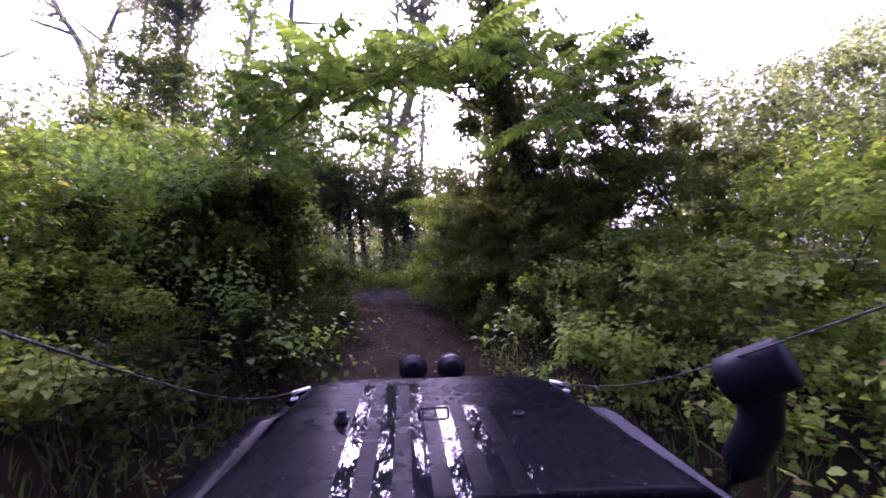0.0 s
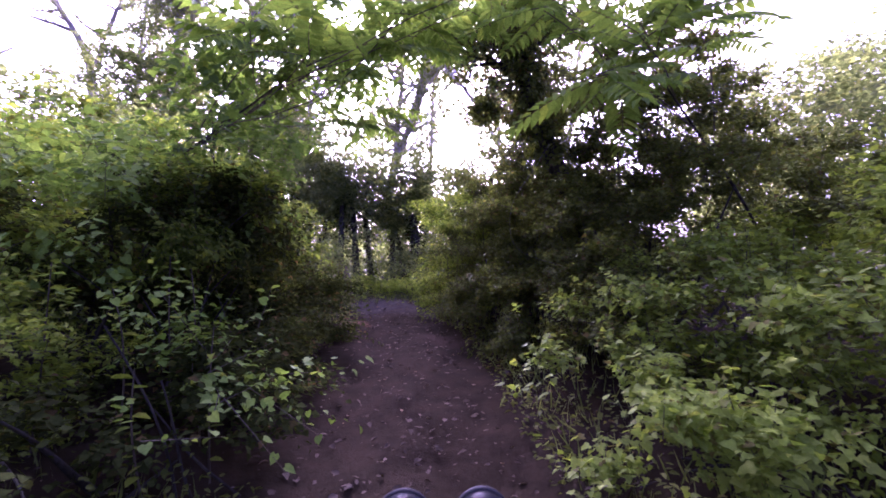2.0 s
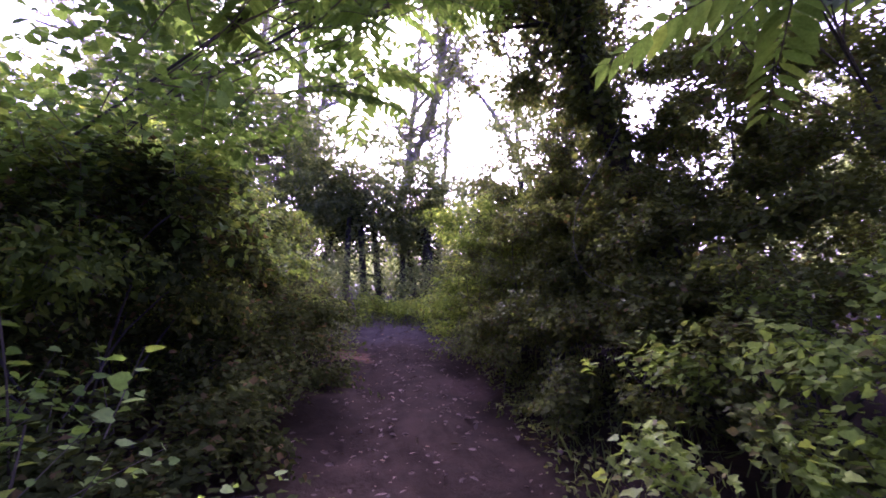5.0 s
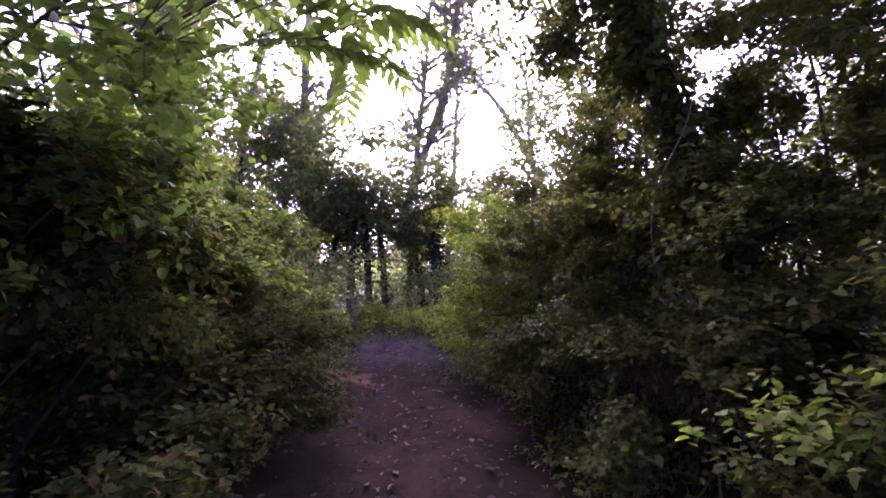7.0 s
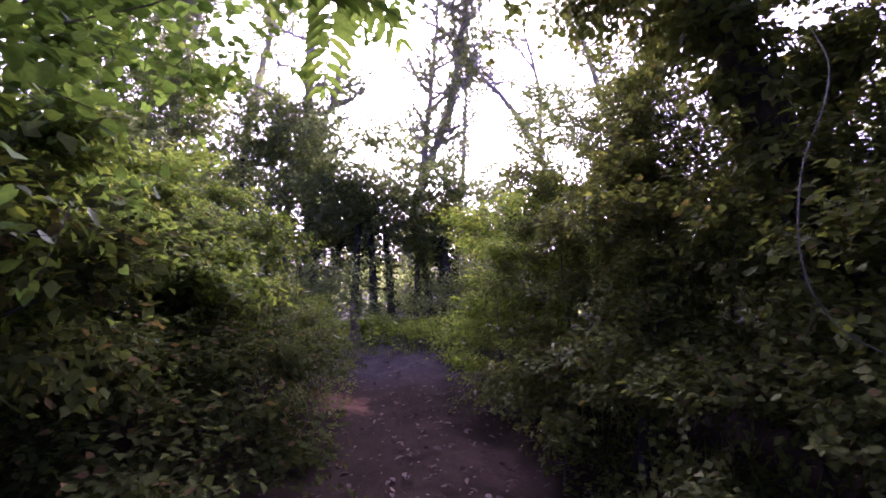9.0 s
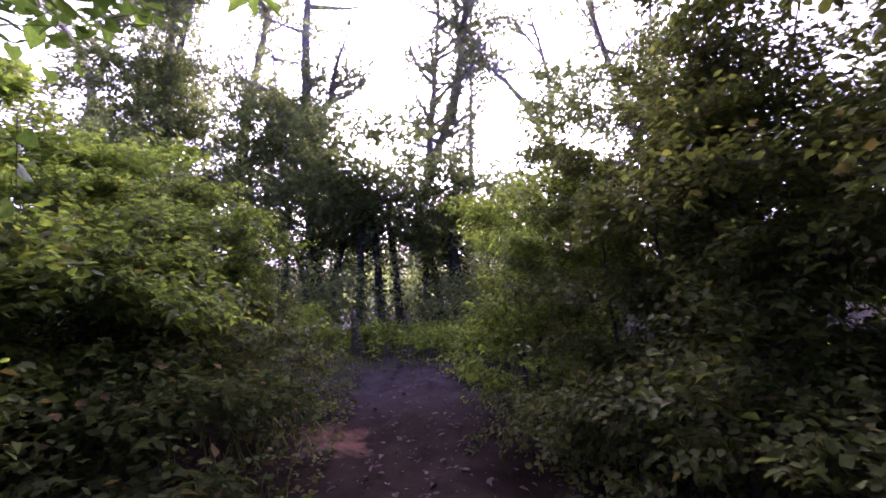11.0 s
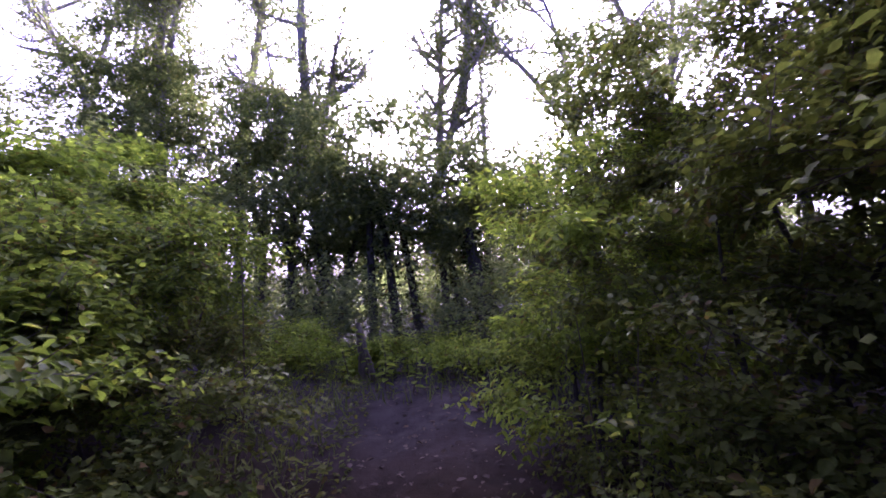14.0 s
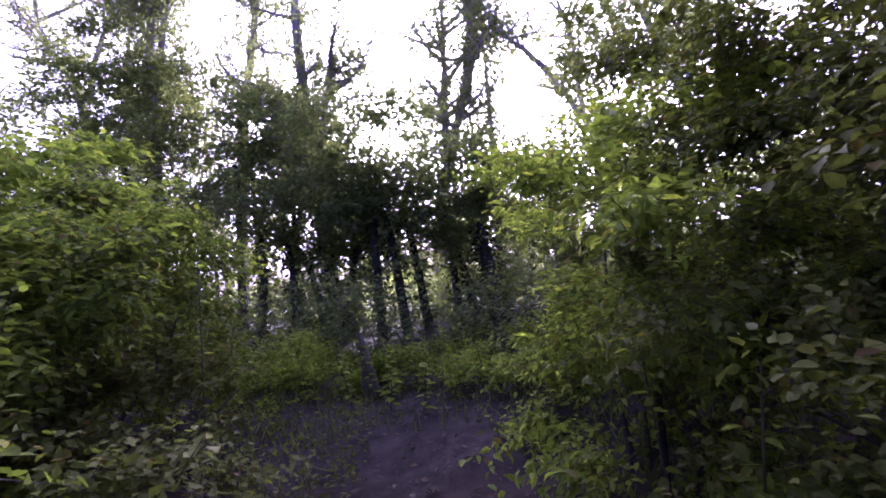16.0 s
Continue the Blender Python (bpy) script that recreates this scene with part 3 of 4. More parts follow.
tall_tree(23, [[(-14.0, 0), (-13.9, 9), (-13.8, 12), (-13.65, 14.5), (-13.5, 20)], [(-13.8, 11.0), (-13.0, 13), (-12.7, 16)]], 0.26, "tall slender grey tree with forked top", 1500, 13, 0.55, 2.5)
tall_tree(27, [[(-21.2, 0), (-21.25, 10), (-21.25, 13.2), (-22.4, 15.2), (-23.6, 17), (-24.2, 20)], [(-21.25, 13.1), (-20.3, 15), (-19.6, 17.3), (-19, 20)]], 0.3, "sparse grey tree with a wide bare fork", 416, 10, 0.6, 2.8, loose=0.35)
tall_tree(30, [[(5.2, 0), (3.8, 6.5), (2.4, 9.5), (0.8, 12.4), (-0.7, 13.8), (-1.6, 16)], [(2.6, 9.2), (2.6, 13), (1.6, 17), (1.4, 20)]], 0.24, "leaning grey tree with open bare branches", 1000, 12, 0.4, 2.6, loose=0.45)
tall_tree(28, [[(8.0, 0), (6.5, 8), (5.0, 13), (3.8, 18)], [(6.4, 8), (7, 13), (7.5, 18)]], 0.26, "grey tree with open ascending branches", 1100, 14, 0.35, 2.8, loose=0.5)
tall_tree(24, [[(-29, 0), (-28, 8), (-28.5, 14), (-28, 20)], [(-28, 8), (-26, 13), (-25, 18)]], 0.28, "tall slender tree with thin crown", 992, 13, 0.4, 3.0)
tall_tree(26, [[(-18.0, 0), (-17.6, 7), (-17.9, 12), (-17.2, 18)]], 0.22, "slim grey tree with thin crown", 672, 13, 0.45, 2.5)
tall_tree(22, [[(24, 0), (24.5, 6), (24, 10), (24.5, 15)], [(24.3, 6), (25, 9), (26, 13)]], 0.3, "tall leafy tree beside the slope", 1440, 15, 0.3, 3.0)


def wood_tree(x, y, h):
    """A slim tree of the wood's far edge, leafy nearly to the ground."""
    foot = (x, y, float(ground_z(x, y)) - 0.1)
    ob = thing("tree", "slim woodland tree with dark green crown", "tree", "far woodland edge", at=foot)
    lean = rng.normal() * 0.08 * h
    stem = stem_part(ob, [(0, 0, 0), (lean * 0.3, 0.2, h * 0.4), (lean, 0, h)], 0.02 * h, 0.03, BARK_DARK, rough=0.03)
    tips = limbs_on(ob, stem, 9, 0.15, 0.22 * h, 0.02 * h, BARK_DARK, True)
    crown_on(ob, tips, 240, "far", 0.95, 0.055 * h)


reseed(24)
for k in range(24):
    wood_tree(-12 + k * 0.9 + rng.normal() * 0.4, rng.uniform(35, 43), rng.uniform(5, 8.5))
for k in range(8):
    wood_tree(-14 - k * 3.2 + rng.normal(), rng.uniform(28, 40), rng.uniform(9, 13))
for k in range(8):
    wood_tree(8 + k * 3.0 + rng.normal(), rng.uniform(24, 38), rng.uniform(5, 7.5) + 0.25 * k)


# ---- far and middle thickets ----
def thicket(x, y, h, w, n, low=0.15, trunks=2, size=0.75):
    """Vine-draped small trees: a leafy dome on dark trunks."""
    reseed(x, y)
    g = float(ground_z(x, y))
    cl = [(x + rng.normal() * w * 0.45, y + rng.normal() * 0.8, g + h * (low + (0.86 - low) * f), w * (0.9 - 0.4 * f), w * 0.6, h * 0.16) for f in (0.05, 0.2, 0.4, 0.6, 0.8, 1.0)]
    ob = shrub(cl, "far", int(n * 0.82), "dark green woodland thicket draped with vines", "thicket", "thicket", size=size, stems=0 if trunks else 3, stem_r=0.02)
    base = np.array(ob.location)
    for k in range(trunks):
        a = np.array([x + rng.uniform(-0.7, 0.7) * w, y + rng.normal() * 0.5, g - 0.1]) - base
        line = bent(a, a + (rng.normal() * 0.4, 0, h * 0.62), 0.08)
        trunk = part("trunk", tubes("trunk", [line], [(0.17, 0.09)], BARK_DARK, 8), parent=ob)
        if low > 0.3:
            m = 240
            f = rng.random(m) * (len(line) - 1.01)
            i = f.astype(int)
            p = line[i] + (line[i + 1] - line[i]) * (f - i)[:, None]
            out = unit(rng.normal(size=(m, 3)) * (1, 1, 0.15))
            lean = out + (0, 0, -0.5)
            part("ivy", leaves_mesh("ivy", p + out * rng.uniform(0.12, 0.3, (m, 1)), lean, out + 0.4 * rng.normal(size=(m, 3)), rng.uniform(0.12, 0.22, m), KITE, LEAF_SHADE_TONED), parent=trunk)


thicket(-7.2, 23, 5.4, 1.7, 2000, 0.36, 3)
thicket(-5.3, 22.2, 6.9, 1.8, 3000, 0.46, 3)
thicket(-3.6, 23.6, 5.9, 1.6, 2200, 0.42, 3)
thicket(-2.1, 22.4, 4.9, 1.5, 1700, 0.38, 2)
thicket(-0.5, 24.5, 6.4, 1.8, 1600, 0.35, 2)
thicket(-8.8, 22, 6.0, 1.6, 1700, 0.4, 2)
thicket(-11.5, 23, 10.5, 2.4, 3600, 0.3, 1)
thicket(-15.5, 22, 10.5, 2.8, 4800, 0.3, 1)
thicket(-9.8, 26, 10.0, 2.1, 3400, 0.42, 2)
thicket(-13.4, 25.5, 11.5, 2.4, 3600, 0.4, 1)
thicket(-18.5, 26, 12.0, 2.8, 3200, 0.4, 1)
thicket(-21, 20, 9.0, 3.4, 2600, 0.2, 1)
thicket(1.5, 21, 7.4, 2.0, 2000, 0.25, 2)
thicket(5.0, 19, 7.0, 2.4, 1700, 0.2, 2)
thicket(9.5, 17, 7.4, 2.8, 2000, 0.15, 1)
thicket(14.5, 15, 8.5, 3.0, 900, 0.15, 1)
thicket(19, 15, 9.5, 3.0, 1000, 0.15, 1)
thicket(7.6, 10.5, 4.3, 2.2, 3600, 0.15, 1, 0.6)
thicket(10.6, 12.4, 6.0, 2.2, 2600, 0.15, 1, 0.65)
thicket(13.6, 13.5, 7.4, 2.6, 2400, 0.15, 1, 0.7)
thicket(-9.5, 14.5, 4.6, 2.4, 1500, 0.15, 1, 0.6)
thicket(-8.0, 9.0, 3.9, 2.2, 1500, 0.15, 1, 0.6)
thicket(-13, 11, 5.5, 2.8, 1600, 0.15, 1, 0.7)
for k in range(12):
    thicket(-12 + 1.6 * k, 18.6 + 1.3 * math.sin(2.3 * k), 1.4 + 0.4 * math.sin(1.7 * k), 1.0, 420, 0.1, 0, 0.5)
    thicket(-14 + 2.2 * k, 26 + 2.0 * math.sin(1.9 * k), 1.8 + 0.6 * math.sin(1.3 * k), 1.5, 380, 0.1, 0, 0.7)


# ---- the vine-clad tree leaning over the track ----
def vine_tree():
    reseed(2.5, 7.8)
    foot = np.array([2.5, 7.8, float(ground_z(2.5, 7.8)) - 0.1])
    ob = thing("tree", "leaning tree trunk clad in ivy with drooping foliage", "tree", at=foot)
    line = np.array([(2.5, 7.8, foot[2]), (2.05, 7.8, 1.8), (1.56, 7.8, 2.85), (1.13, 7.8, 3.85), (0.93, 7.85, 4.6), (0.8, 7.9, 5.6), (0.72, 8.0, 7.0)]) - foot
    stem = stem_part(ob, line, 0.15, 0.07, BARK_DARK, rough=0.01)
    tips = limbs_on(ob, stem, 15, 0.5, 1.15, 0.12, BARK_DARK)
    crown_on(ob, tips, 800, "hedge", 1.15, 0.28, BARK_DARK)
    n = 1500
    k = rng.integers(0, len(stem) - 1, n)
    p = stem[k] + (stem[k + 1] - stem[k]) * rng.random((n, 1)) + unit(rng.normal(size=(n, 3)) * (1, 1, 0.2)) * 0.15
    d = (p - stem[k]) * 2 + (0, 0, -0.35) + 0.3 * rng.normal(size=(n, 3))
    pos, along, normal, sz, tip = sprig_leaves(p, d, rng.uniform(0.1, 0.25, n), 5, 0.075)
    part("ivy", leaves_mesh("ivy", pos, along, d.repeat(5, 0) + normal, sz, HEART, LEAF_HEDGE), parent=ob, label="dark glossy ivy leaves on trunk")
    return ob


vine_tree()
shrub([(2.6, 7.6, 3.6, 1.0, 0.8, 0.7), (2.9, 8.2, 4.1, 0.8, 0.7, 0.7), (2.0, 9.0, 4.4, 0.9, 0.8, 0.7), (2.7, 6.8, 3.1, 0.7, 0.6, 0.6), (3.5, 7.2, 3.6, 0.9, 0.8, 0.6), (4.0, 7.8, 4.1, 0.8, 0.7, 0.45), (4.5, 7.4, 3.0, 0.9, 0.8, 0.6), (3.4, 8.2, 5.0, 0.8, 0.7, 0.5), (2.6, 8.4, 5.4, 0.8, 0.7, 0.5), (4.2, 8.3, 4.8, 0.7, 0.6, 0.4), (1.8, 8.6, 5.6, 0.7, 0.6, 0.5), (2.1, 7.0, 3.6, 0.6, 0.6, 0.6), (2.4, 7.3, 4.4, 0.7, 0.6, 0.6), (2.0, 8.3, 3.9, 0.5, 0.4, 0.7), (2.2, 8.2, 3.3, 0.5, 0.4, 0.5), (2.1, 6.8, 4.2, 0.5, 0.5, 0.5), (1.75, 7.0, 3.3, 0.3, 0.35, 0.45)], "hedge", 4100, "tall drooping dark green foliage beside leaning tree", stems=5, size=1.15)
shrub([(1.4, 10.2, 4.0, 0.8, 0.9, 0.7), (2.2, 10.8, 4.5, 1.0, 1.0, 0.8), (1.6, 9.4, 4.4, 0.8, 0.8, 0.6), (0.6, 11.3, 3.6, 0.6, 0.7, 0.6)], "hedge", 1000, "tall dark shrub reaching above the hedge", stems=5, size=0.88)


shrub([(0.62, 7.8, 3.8, 0.3, 0.4, 0.7), (0.85, 8.3, 4.3, 0.4, 0.4, 0.6), (0.5, 8.0, 4.7, 0.4, 0.4, 0.6)], "hedge", 620, "curtain of dark drooping foliage under leaning tree", "vine", "vine_curtain", stems=0, way_bias=(0, 0, -0.5))


def hanging_vine():
    pts = [(1.15, 7.0, 3.3), (0.85, 6.45, 2.85), (0.66, 6.22, 2.6), (0.57, 6.2, 2.42), (0.545, 6.2, 2.2), (0.57, 6.2, 2.04), (0.66, 6.22, 1.92), (0.85, 6.3, 1.84), (1.2, 6.5, 1.75)]
    ob = thing("hanging_vine", "thin pale bare vine hanging beside leaning trunk", "vine", at=pts[0])
    stem_part(ob, np.array(pts) - pts[0], 0.0024, 0.002, LIANA, "stem", 6)


hanging_vine()


# ---- canopy trees with feathery and broad leaves ----
def frond_mesh(name, pairs, length, droop):
    """A feathery compound leaf: a drooping stalk with paired leaflets."""
    t = np.linspace(0, 1, 10)
    stalk = np.stack([0.04 * np.sin(2.5 * t), t * length, -droop * t**2], -1)
    s = (np.arange(pairs) + 1.2) / (pairs + 0.4)
    base = np.stack([0.04 * np.sin(2.5 * s), s * length, -droop * s**2], -1)
    pos, along, normal, size = [], [], [], []
    for sign in (-1, 1):
        pos.append(base)
        along.append(np.stack([np.full(pairs, sign * 0.9), 0.35 + 0.2 * s, -0.35 - 0.2 * rng.random(pairs)], -1))
        normal.append(np.tile([0.25 * sign, 0.0, 1.0], (pairs, 1)) + 0.15 * rng.normal(size=(pairs, 3)))
        size.append(0.155 * length / 0.7 * (0.65 + 0.5 * np.sin(np.pi * (0.15 + 0.75 * s))))
    pos.append(base[-1:])
    along.append(np.array([[0, 1.0, -0.5]]))
    normal.append(np.array([[0, 0, 1.0]]))
    size.append(np.array([0.11]))
    leaflet = (OVATE[0] * (0.72, 1, 1), OVATE[1])
    leaf = leaves_mesh(name, np.concatenate(pos), np.concatenate(along), np.concatenate(normal), np.concatenate(size), leaflet, LEAF_FROND)
    return leaf, tubes("rachis", [stalk], [(0.006, 0.002)], TWIG, 4)


FRONDS = [frond_mesh("leaflets", n, ln, dr) for n, ln, dr in ((9, 0.62, 0.14), (10, 0.72, 0.22), (8, 0.5, 0.1), (11, 0.8, 0.3))]


def frond_tree(label, foot_xy, twigs, r=0.02, per=7):
    """A slender tree whose branch ends carry whorls of feathery leaves."""
    reseed(*foot_xy)
    foot = np.array([*foot_xy, float(ground_z(*foot_xy)) - 0.05])
    ob = thing("tree", label, "tree", at=foot)
    ends = np.array(twigs) - foot
    top = ends.mean(0) * (0.75, 0.75, 0.88)
    stem = stem_part(ob, [(0, 0, 0), top * (0.25, 0.25, 0.5), top], r, r * 0.5, BARK_DARK)
    for e in ends:
        a = stem[-1 - int(rng.integers(0, 5))]
        branch = bent(a, e, 0.12)
        part("branch", tubes("branch", [branch], [(r * 0.3, 0.005)], TWIG, 6), parent=ob)
        for k in range(per):
            at = branch[-1 - k // 3] + rng.normal(size=3) * 0.03
            yaw = rng.uniform(0, 360)
            m = pose(*at, rng.uniform(-12, 38), rng.uniform(-20, 20), yaw)
            leaf, stalk = FRONDS[int(rng.integers(len(FRONDS)))]
            fr = part("frond", leaf, parent=ob)
            fr.matrix_basis = m
            part("rachis", stalk, parent=fr)
    return ob


frond_tree("slender tree with feathery bright green compound leaves", (3.9, 6.6),
           [(1.15, 4.9, 3.35), (1.5, 5.0, 3.7), (0.8, 5.5, 4.2), (1.7, 5.6, 4.3), (1.3, 6.2, 4.6), (2.2, 5.4, 4.0), (0.9, 6.4, 4.9)], r=0.022, per=7)
frond_tree("slender overhanging tree with feathery compound leaves", (-4.7, 5.8),
           [(-1.3, 5.6, 4.15), (-0.6, 5.9, 4.45), (0.1, 6.2, 4.6), (-0.9, 6.6, 4.2), (-1.7, 6.1, 4.5), (0.3, 5.4, 4.4), (-0.3, 6.8, 4.6), (-1.9, 5.2, 3.9), (-1.15, 6.9, 3.75)], per=7)
frond_tree("tall arching tree with feathery compound leaves overhead", (-4.9, 6.2),
           [(-1.3, 7.5, 5.0), (-0.6, 7.7, 5.15), (0.15, 7.7, 5.25), (0.85, 7.6, 5.2), (-1.95, 7.4, 4.85), (0.5, 6.9, 5.0), (-0.7, 7.0, 4.95), (-0.2, 8.3, 5.6), (-1.3, 8.4, 5.5)], per=8)
shrub([(-2.7, 6.9, 3.8, 0.8, 0.8, 0.5), (-2.2, 7.6, 4.0, 0.7, 0.7, 0.5), (-2.0, 6.4, 4.2, 0.6, 0.6, 0.4), (-2.6, 7.4, 4.8, 0.7, 0.7, 0.5), (-1.9, 7.8, 5.2, 0.7, 0.7, 0.5), (-2.1, 8.2, 4.4, 0.6, 0.7, 0.5)], "canopy", 500, "slender tree with broad soft translucent leaves", "tree", "tree", stems=2, stem_r=0.008, size=0.72, root=(-4.7, 6.2))
shrub([(-3.6, 5.2, 2.3, 0.9, 0.8, 0.45), (-4.4, 5.9, 2.6, 0.9, 0.8, 0.5), (-3.0, 5.7, 2.5, 0.6, 0.6, 0.4), (-4.0, 6.4, 3.0, 0.7, 0.6, 0.35)], "broad", 720, "bright green sapling with soft broad leaves", "tree", "sapling", stems=4, size=0.5)


def big_leaves(ob, clumps, n, size):
    """Large vine leaves, each one a part, spread over the outside of a vine bank."""
    reseed(n, size)
    kinds = []
    for k in range(4):
        tv = LOBED[0] * (rng.uniform(0.9, 1.15), 1, rng.uniform(0.5, 2.0)) + np.array([0, 0, 0.02]) * rng.normal(size=(len(LOBED[0]), 1))
        me = mesh_of("leaf", tv, np.concatenate(LOBED[1]), [len(f) for f in LOBED[1]], LEAF_SINGLE)
        kinds.append(me)
    p, d = clump_points(clumps, n * 3, 0.9, 0.12)
    ok = (d[:, 2] > -0.1) & (p[:, 2] > ground_z(p[:, 0], p[:, 1]) + 0.15)
    p, d = p[ok][:n], d[ok][:n]
    for q, o in zip(p, d):
        y = Vector((o[0] * 0.6 + rng.normal() * 0.6, o[1] * 0.6 + rng.normal() * 0.6, -0.35)).normalized()
        z = Vector((o[0] * 0.5, o[1] * 0.5, 1.0)).normalized()
        x = y.cross(z).normalized()
        z = x.cross(y)
        s = size * rng.uniform(0.7, 1.3)
        leaf = part("leaf", kinds[int(rng.integers(4))], parent=ob)
        at = Vector(q + 0.06 * o) - ob.location
        leaf.matrix_basis = Matrix.Translation(at) @ Matrix((x, y, z)).transposed().to_4x4() @ Matrix.Scale(s, 4)


big_leaves(VINE_NEAR[0], VINE_NEAR[1], 280, 0.07)


# ---- small things by the track ----
def stump():
    x, y = -3.35, 15.0
    foot = np.array([x, y, float(ground_z(x, y)) - 0.05])
    ob = thing("tree_stump", "broken grey dead stump standing in undergrowth", "stump", at=foot)
    stem_part(ob, [(0, 0, 0), (0.02, 0, 0.4), (-0.03, 0.02, 0.8), (-0.06, 0.02, 1.05)], 0.12, 0.045, DEADWOOD, rough=0.01)
    stem_part(ob, [(0.14, 0.05, 0), (0.12, 0.03, 0.3), (0.04, 0, 0.7)], 0.07, 0.03, DEADWOOD, "root", rough=0.008)


stump()


def dead_stem(foot_xy, top, r, label, n=1):
    foot = np.array([*foot_xy, float(ground_z(*foot_xy)) - 0.03])
    ob = thing("withered_vine", label, "vine", at=foot)
    for k in range(n):
        a = rng.normal(size=3) * (0.05, 0.05, 0)
        stem_part(ob, [a, (np.array(top) - foot) * 0.5 + rng.normal(size=3) * 0.09, np.array(top) - foot + rng.normal(size=3) * 0.14], r * rng.uniform(0.5, 1.2), r * 0.3, WITHERED, "strand", 5, 0.012)


dead_stem((-2.05, 2.35), (-2.1, 2.4, 1.1), 0.008, "bundle of dead brown vine strands hanging upright", 7)
for pts in (((-2.72, 3.35, 1.12), (-2.4, 3.4, 0.92), (-2.2, 3.4, 0.72), (-2.1, 3.4, 0.42), (-2.05, 3.42, 0.1)),):
    ob = thing("dead_branch", "pale crooked dead branch caught among leaves", "branch", at=pts[0])
    stem_part(ob, np.array(pts) - pts[0], 0.007, 0.005, STICK, "stem", 6)


def sprout(x, y, top, leaf=0.075, n=14):
    """A tall weed with long leaves up its stalk."""
    reseed(x, y, top)
    g = float(ground_z(x, y))
    ob = thing("weed", "tall weed with long green leaves on upright stalk", "weed", "weeds beside the track", at=(x, y, g))
    h = top - g
    line = bent((0, 0, 0), (rng.normal() * 0.1, rng.normal() * 0.1, h), 0.06)
    part("stalk", tubes("stalk", [line], [(0.009, 0.004)], TWIG, 5), parent=ob)
    f = np.linspace(0.15, 1.0, n)
    pos = np.stack([np.interp(f, np.linspace(0, 1, len(line)), line[:, a]) for a in range(3)], -1)
    ang = np.arange(n) * 2.4
    along = np.stack([np.cos(ang), np.sin(ang), np.full(n, -0.05) + 0.3 * (f > 0.9)], -1)
    part("foliage", leaves_mesh("foliage", pos, along, UP + 0.2 * rng.normal(size=(n, 3)), leaf * rng.uniform(0.8, 1.5, n), OVATE, LEAF_SHRUB), parent=ob)


for x, y, top in ((-2.37, 4.9, 1.85), (-2.05, 4.75, 1.75), (-2.6, 4.6, 1.6), (-1.75, 4.35, 1.35), (-1.9, 3.9, 1.15), (-3.0, 4.3, 1.8), (2.35, 4.9, 1.9), (2.9, 5.2, 2.1), (1.9, 5.6, 1.7), (0.0, 10.1, 1.9), (-0.15, 10.7, 2.0), (-3.2, 11.2, 2.6), (-4.2, 10.4, 3.2), (0.25, 8.6, 1.7)):
    sprout(x, y, top)
reseed(22)
for y, dx, rise in zip(rng.uniform(13.5, 18.5, 22), rng.uniform(-2.4, 2.6, 22), rng.uniform(0.4, 0.9, 22)):
    sprout(float(track_x(y)) + dx, float(y), float(ground_z(-2, y)) + rise, 0.12, 16)


def ground_plants():
    """Grass and small herbs on the verges and across the bend."""
    reseed(7000)
    n = 7000
    y = 20 - 22 * rng.random(n) ** 1.7
    off = rng.uniform(1.15, 2.6, n) * rng.choice([-1, 1], n)
    bend = (y > 13.2) & (rng.random(n) < 0.8)
    off = np.where(bend, rng.uniform(-3, 3, n), off)
    open_side = ~((off < -0.9) & (y > 4.2) & (y < 9.0))
    y, off = y[open_side], off[open_side]
    n = len(y)
    x = track_x(y) + off
    pos = np.stack([x, y, ground_z(x, y) - 0.01], -1)
    along = UP + 0.55 * rng.normal(size=(n, 3))
    along[:, 2] = np.abs(along[:, 2]) + 0.3
    me = leaves_mesh("grass", pos, along, rng.normal(size=(n, 3)), rng.uniform(0.1, 0.32, n), BLADE, GRASS)
    thing("grass", "sparse green grass along the track's verges", "grass", kind="stuff", data=me)
    n = 9000
    y = rng.uniform(-3, 19, n)
    off = (0.95 + np.abs(rng.normal(size=n)) * 0.55) * rng.choice([-1, 1], n)
    bend = (y > 13.8) & (rng.random(n) < 0.7)
    off = np.where(bend, rng.uniform(-3, 3, n), off)
    open_side = ~((off < -0.9) & (y > 4.2) & (y < 9.0))
    y, off = y[open_side], off[open_side]
    n = len(y)
    x = track_x(y) + off
    pos = np.stack([x, y, ground_z(x, y) + rng.uniform(0.02, 0.28, n) * np.clip((np.abs(off) - 0.7) * 1.6, 0.1, 1.3)], -1)
    me = leaves_mesh("groundcover", pos, rng.normal(size=(n, 3)) * (1, 1, 0.25), UP + 0.35 * rng.normal(size=(n, 3)), rng.uniform(0.03, 0.08, n), OVATE, LEAF_HEDGE)
    thing("groundcover", "low green herbs along the track's verges", "groundcover", kind="stuff", data=me)
    n = 3600
    y = rng.uniform(-4, 18, n)
    x = track_x(y) + rng.normal(size=n) * 0.9
    pos = np.stack([x, y, ground_z(x, y) + rng.uniform(0.015, 0.05, n)], -1)
    me = leaves_mesh("leaf_litter", pos, rng.normal(size=(n, 3)) * (1, 1, 0.15), UP + 0.25 * rng.normal(size=(n, 3)), 0.02 + 0.075 * rng.random(n) ** 2, OVATE, LEAF_DRY)
    thing("leaf_litter", "scattered dry brown leaves on the bare track", "leaf litter", kind="stuff", data=me)


ground_plants()


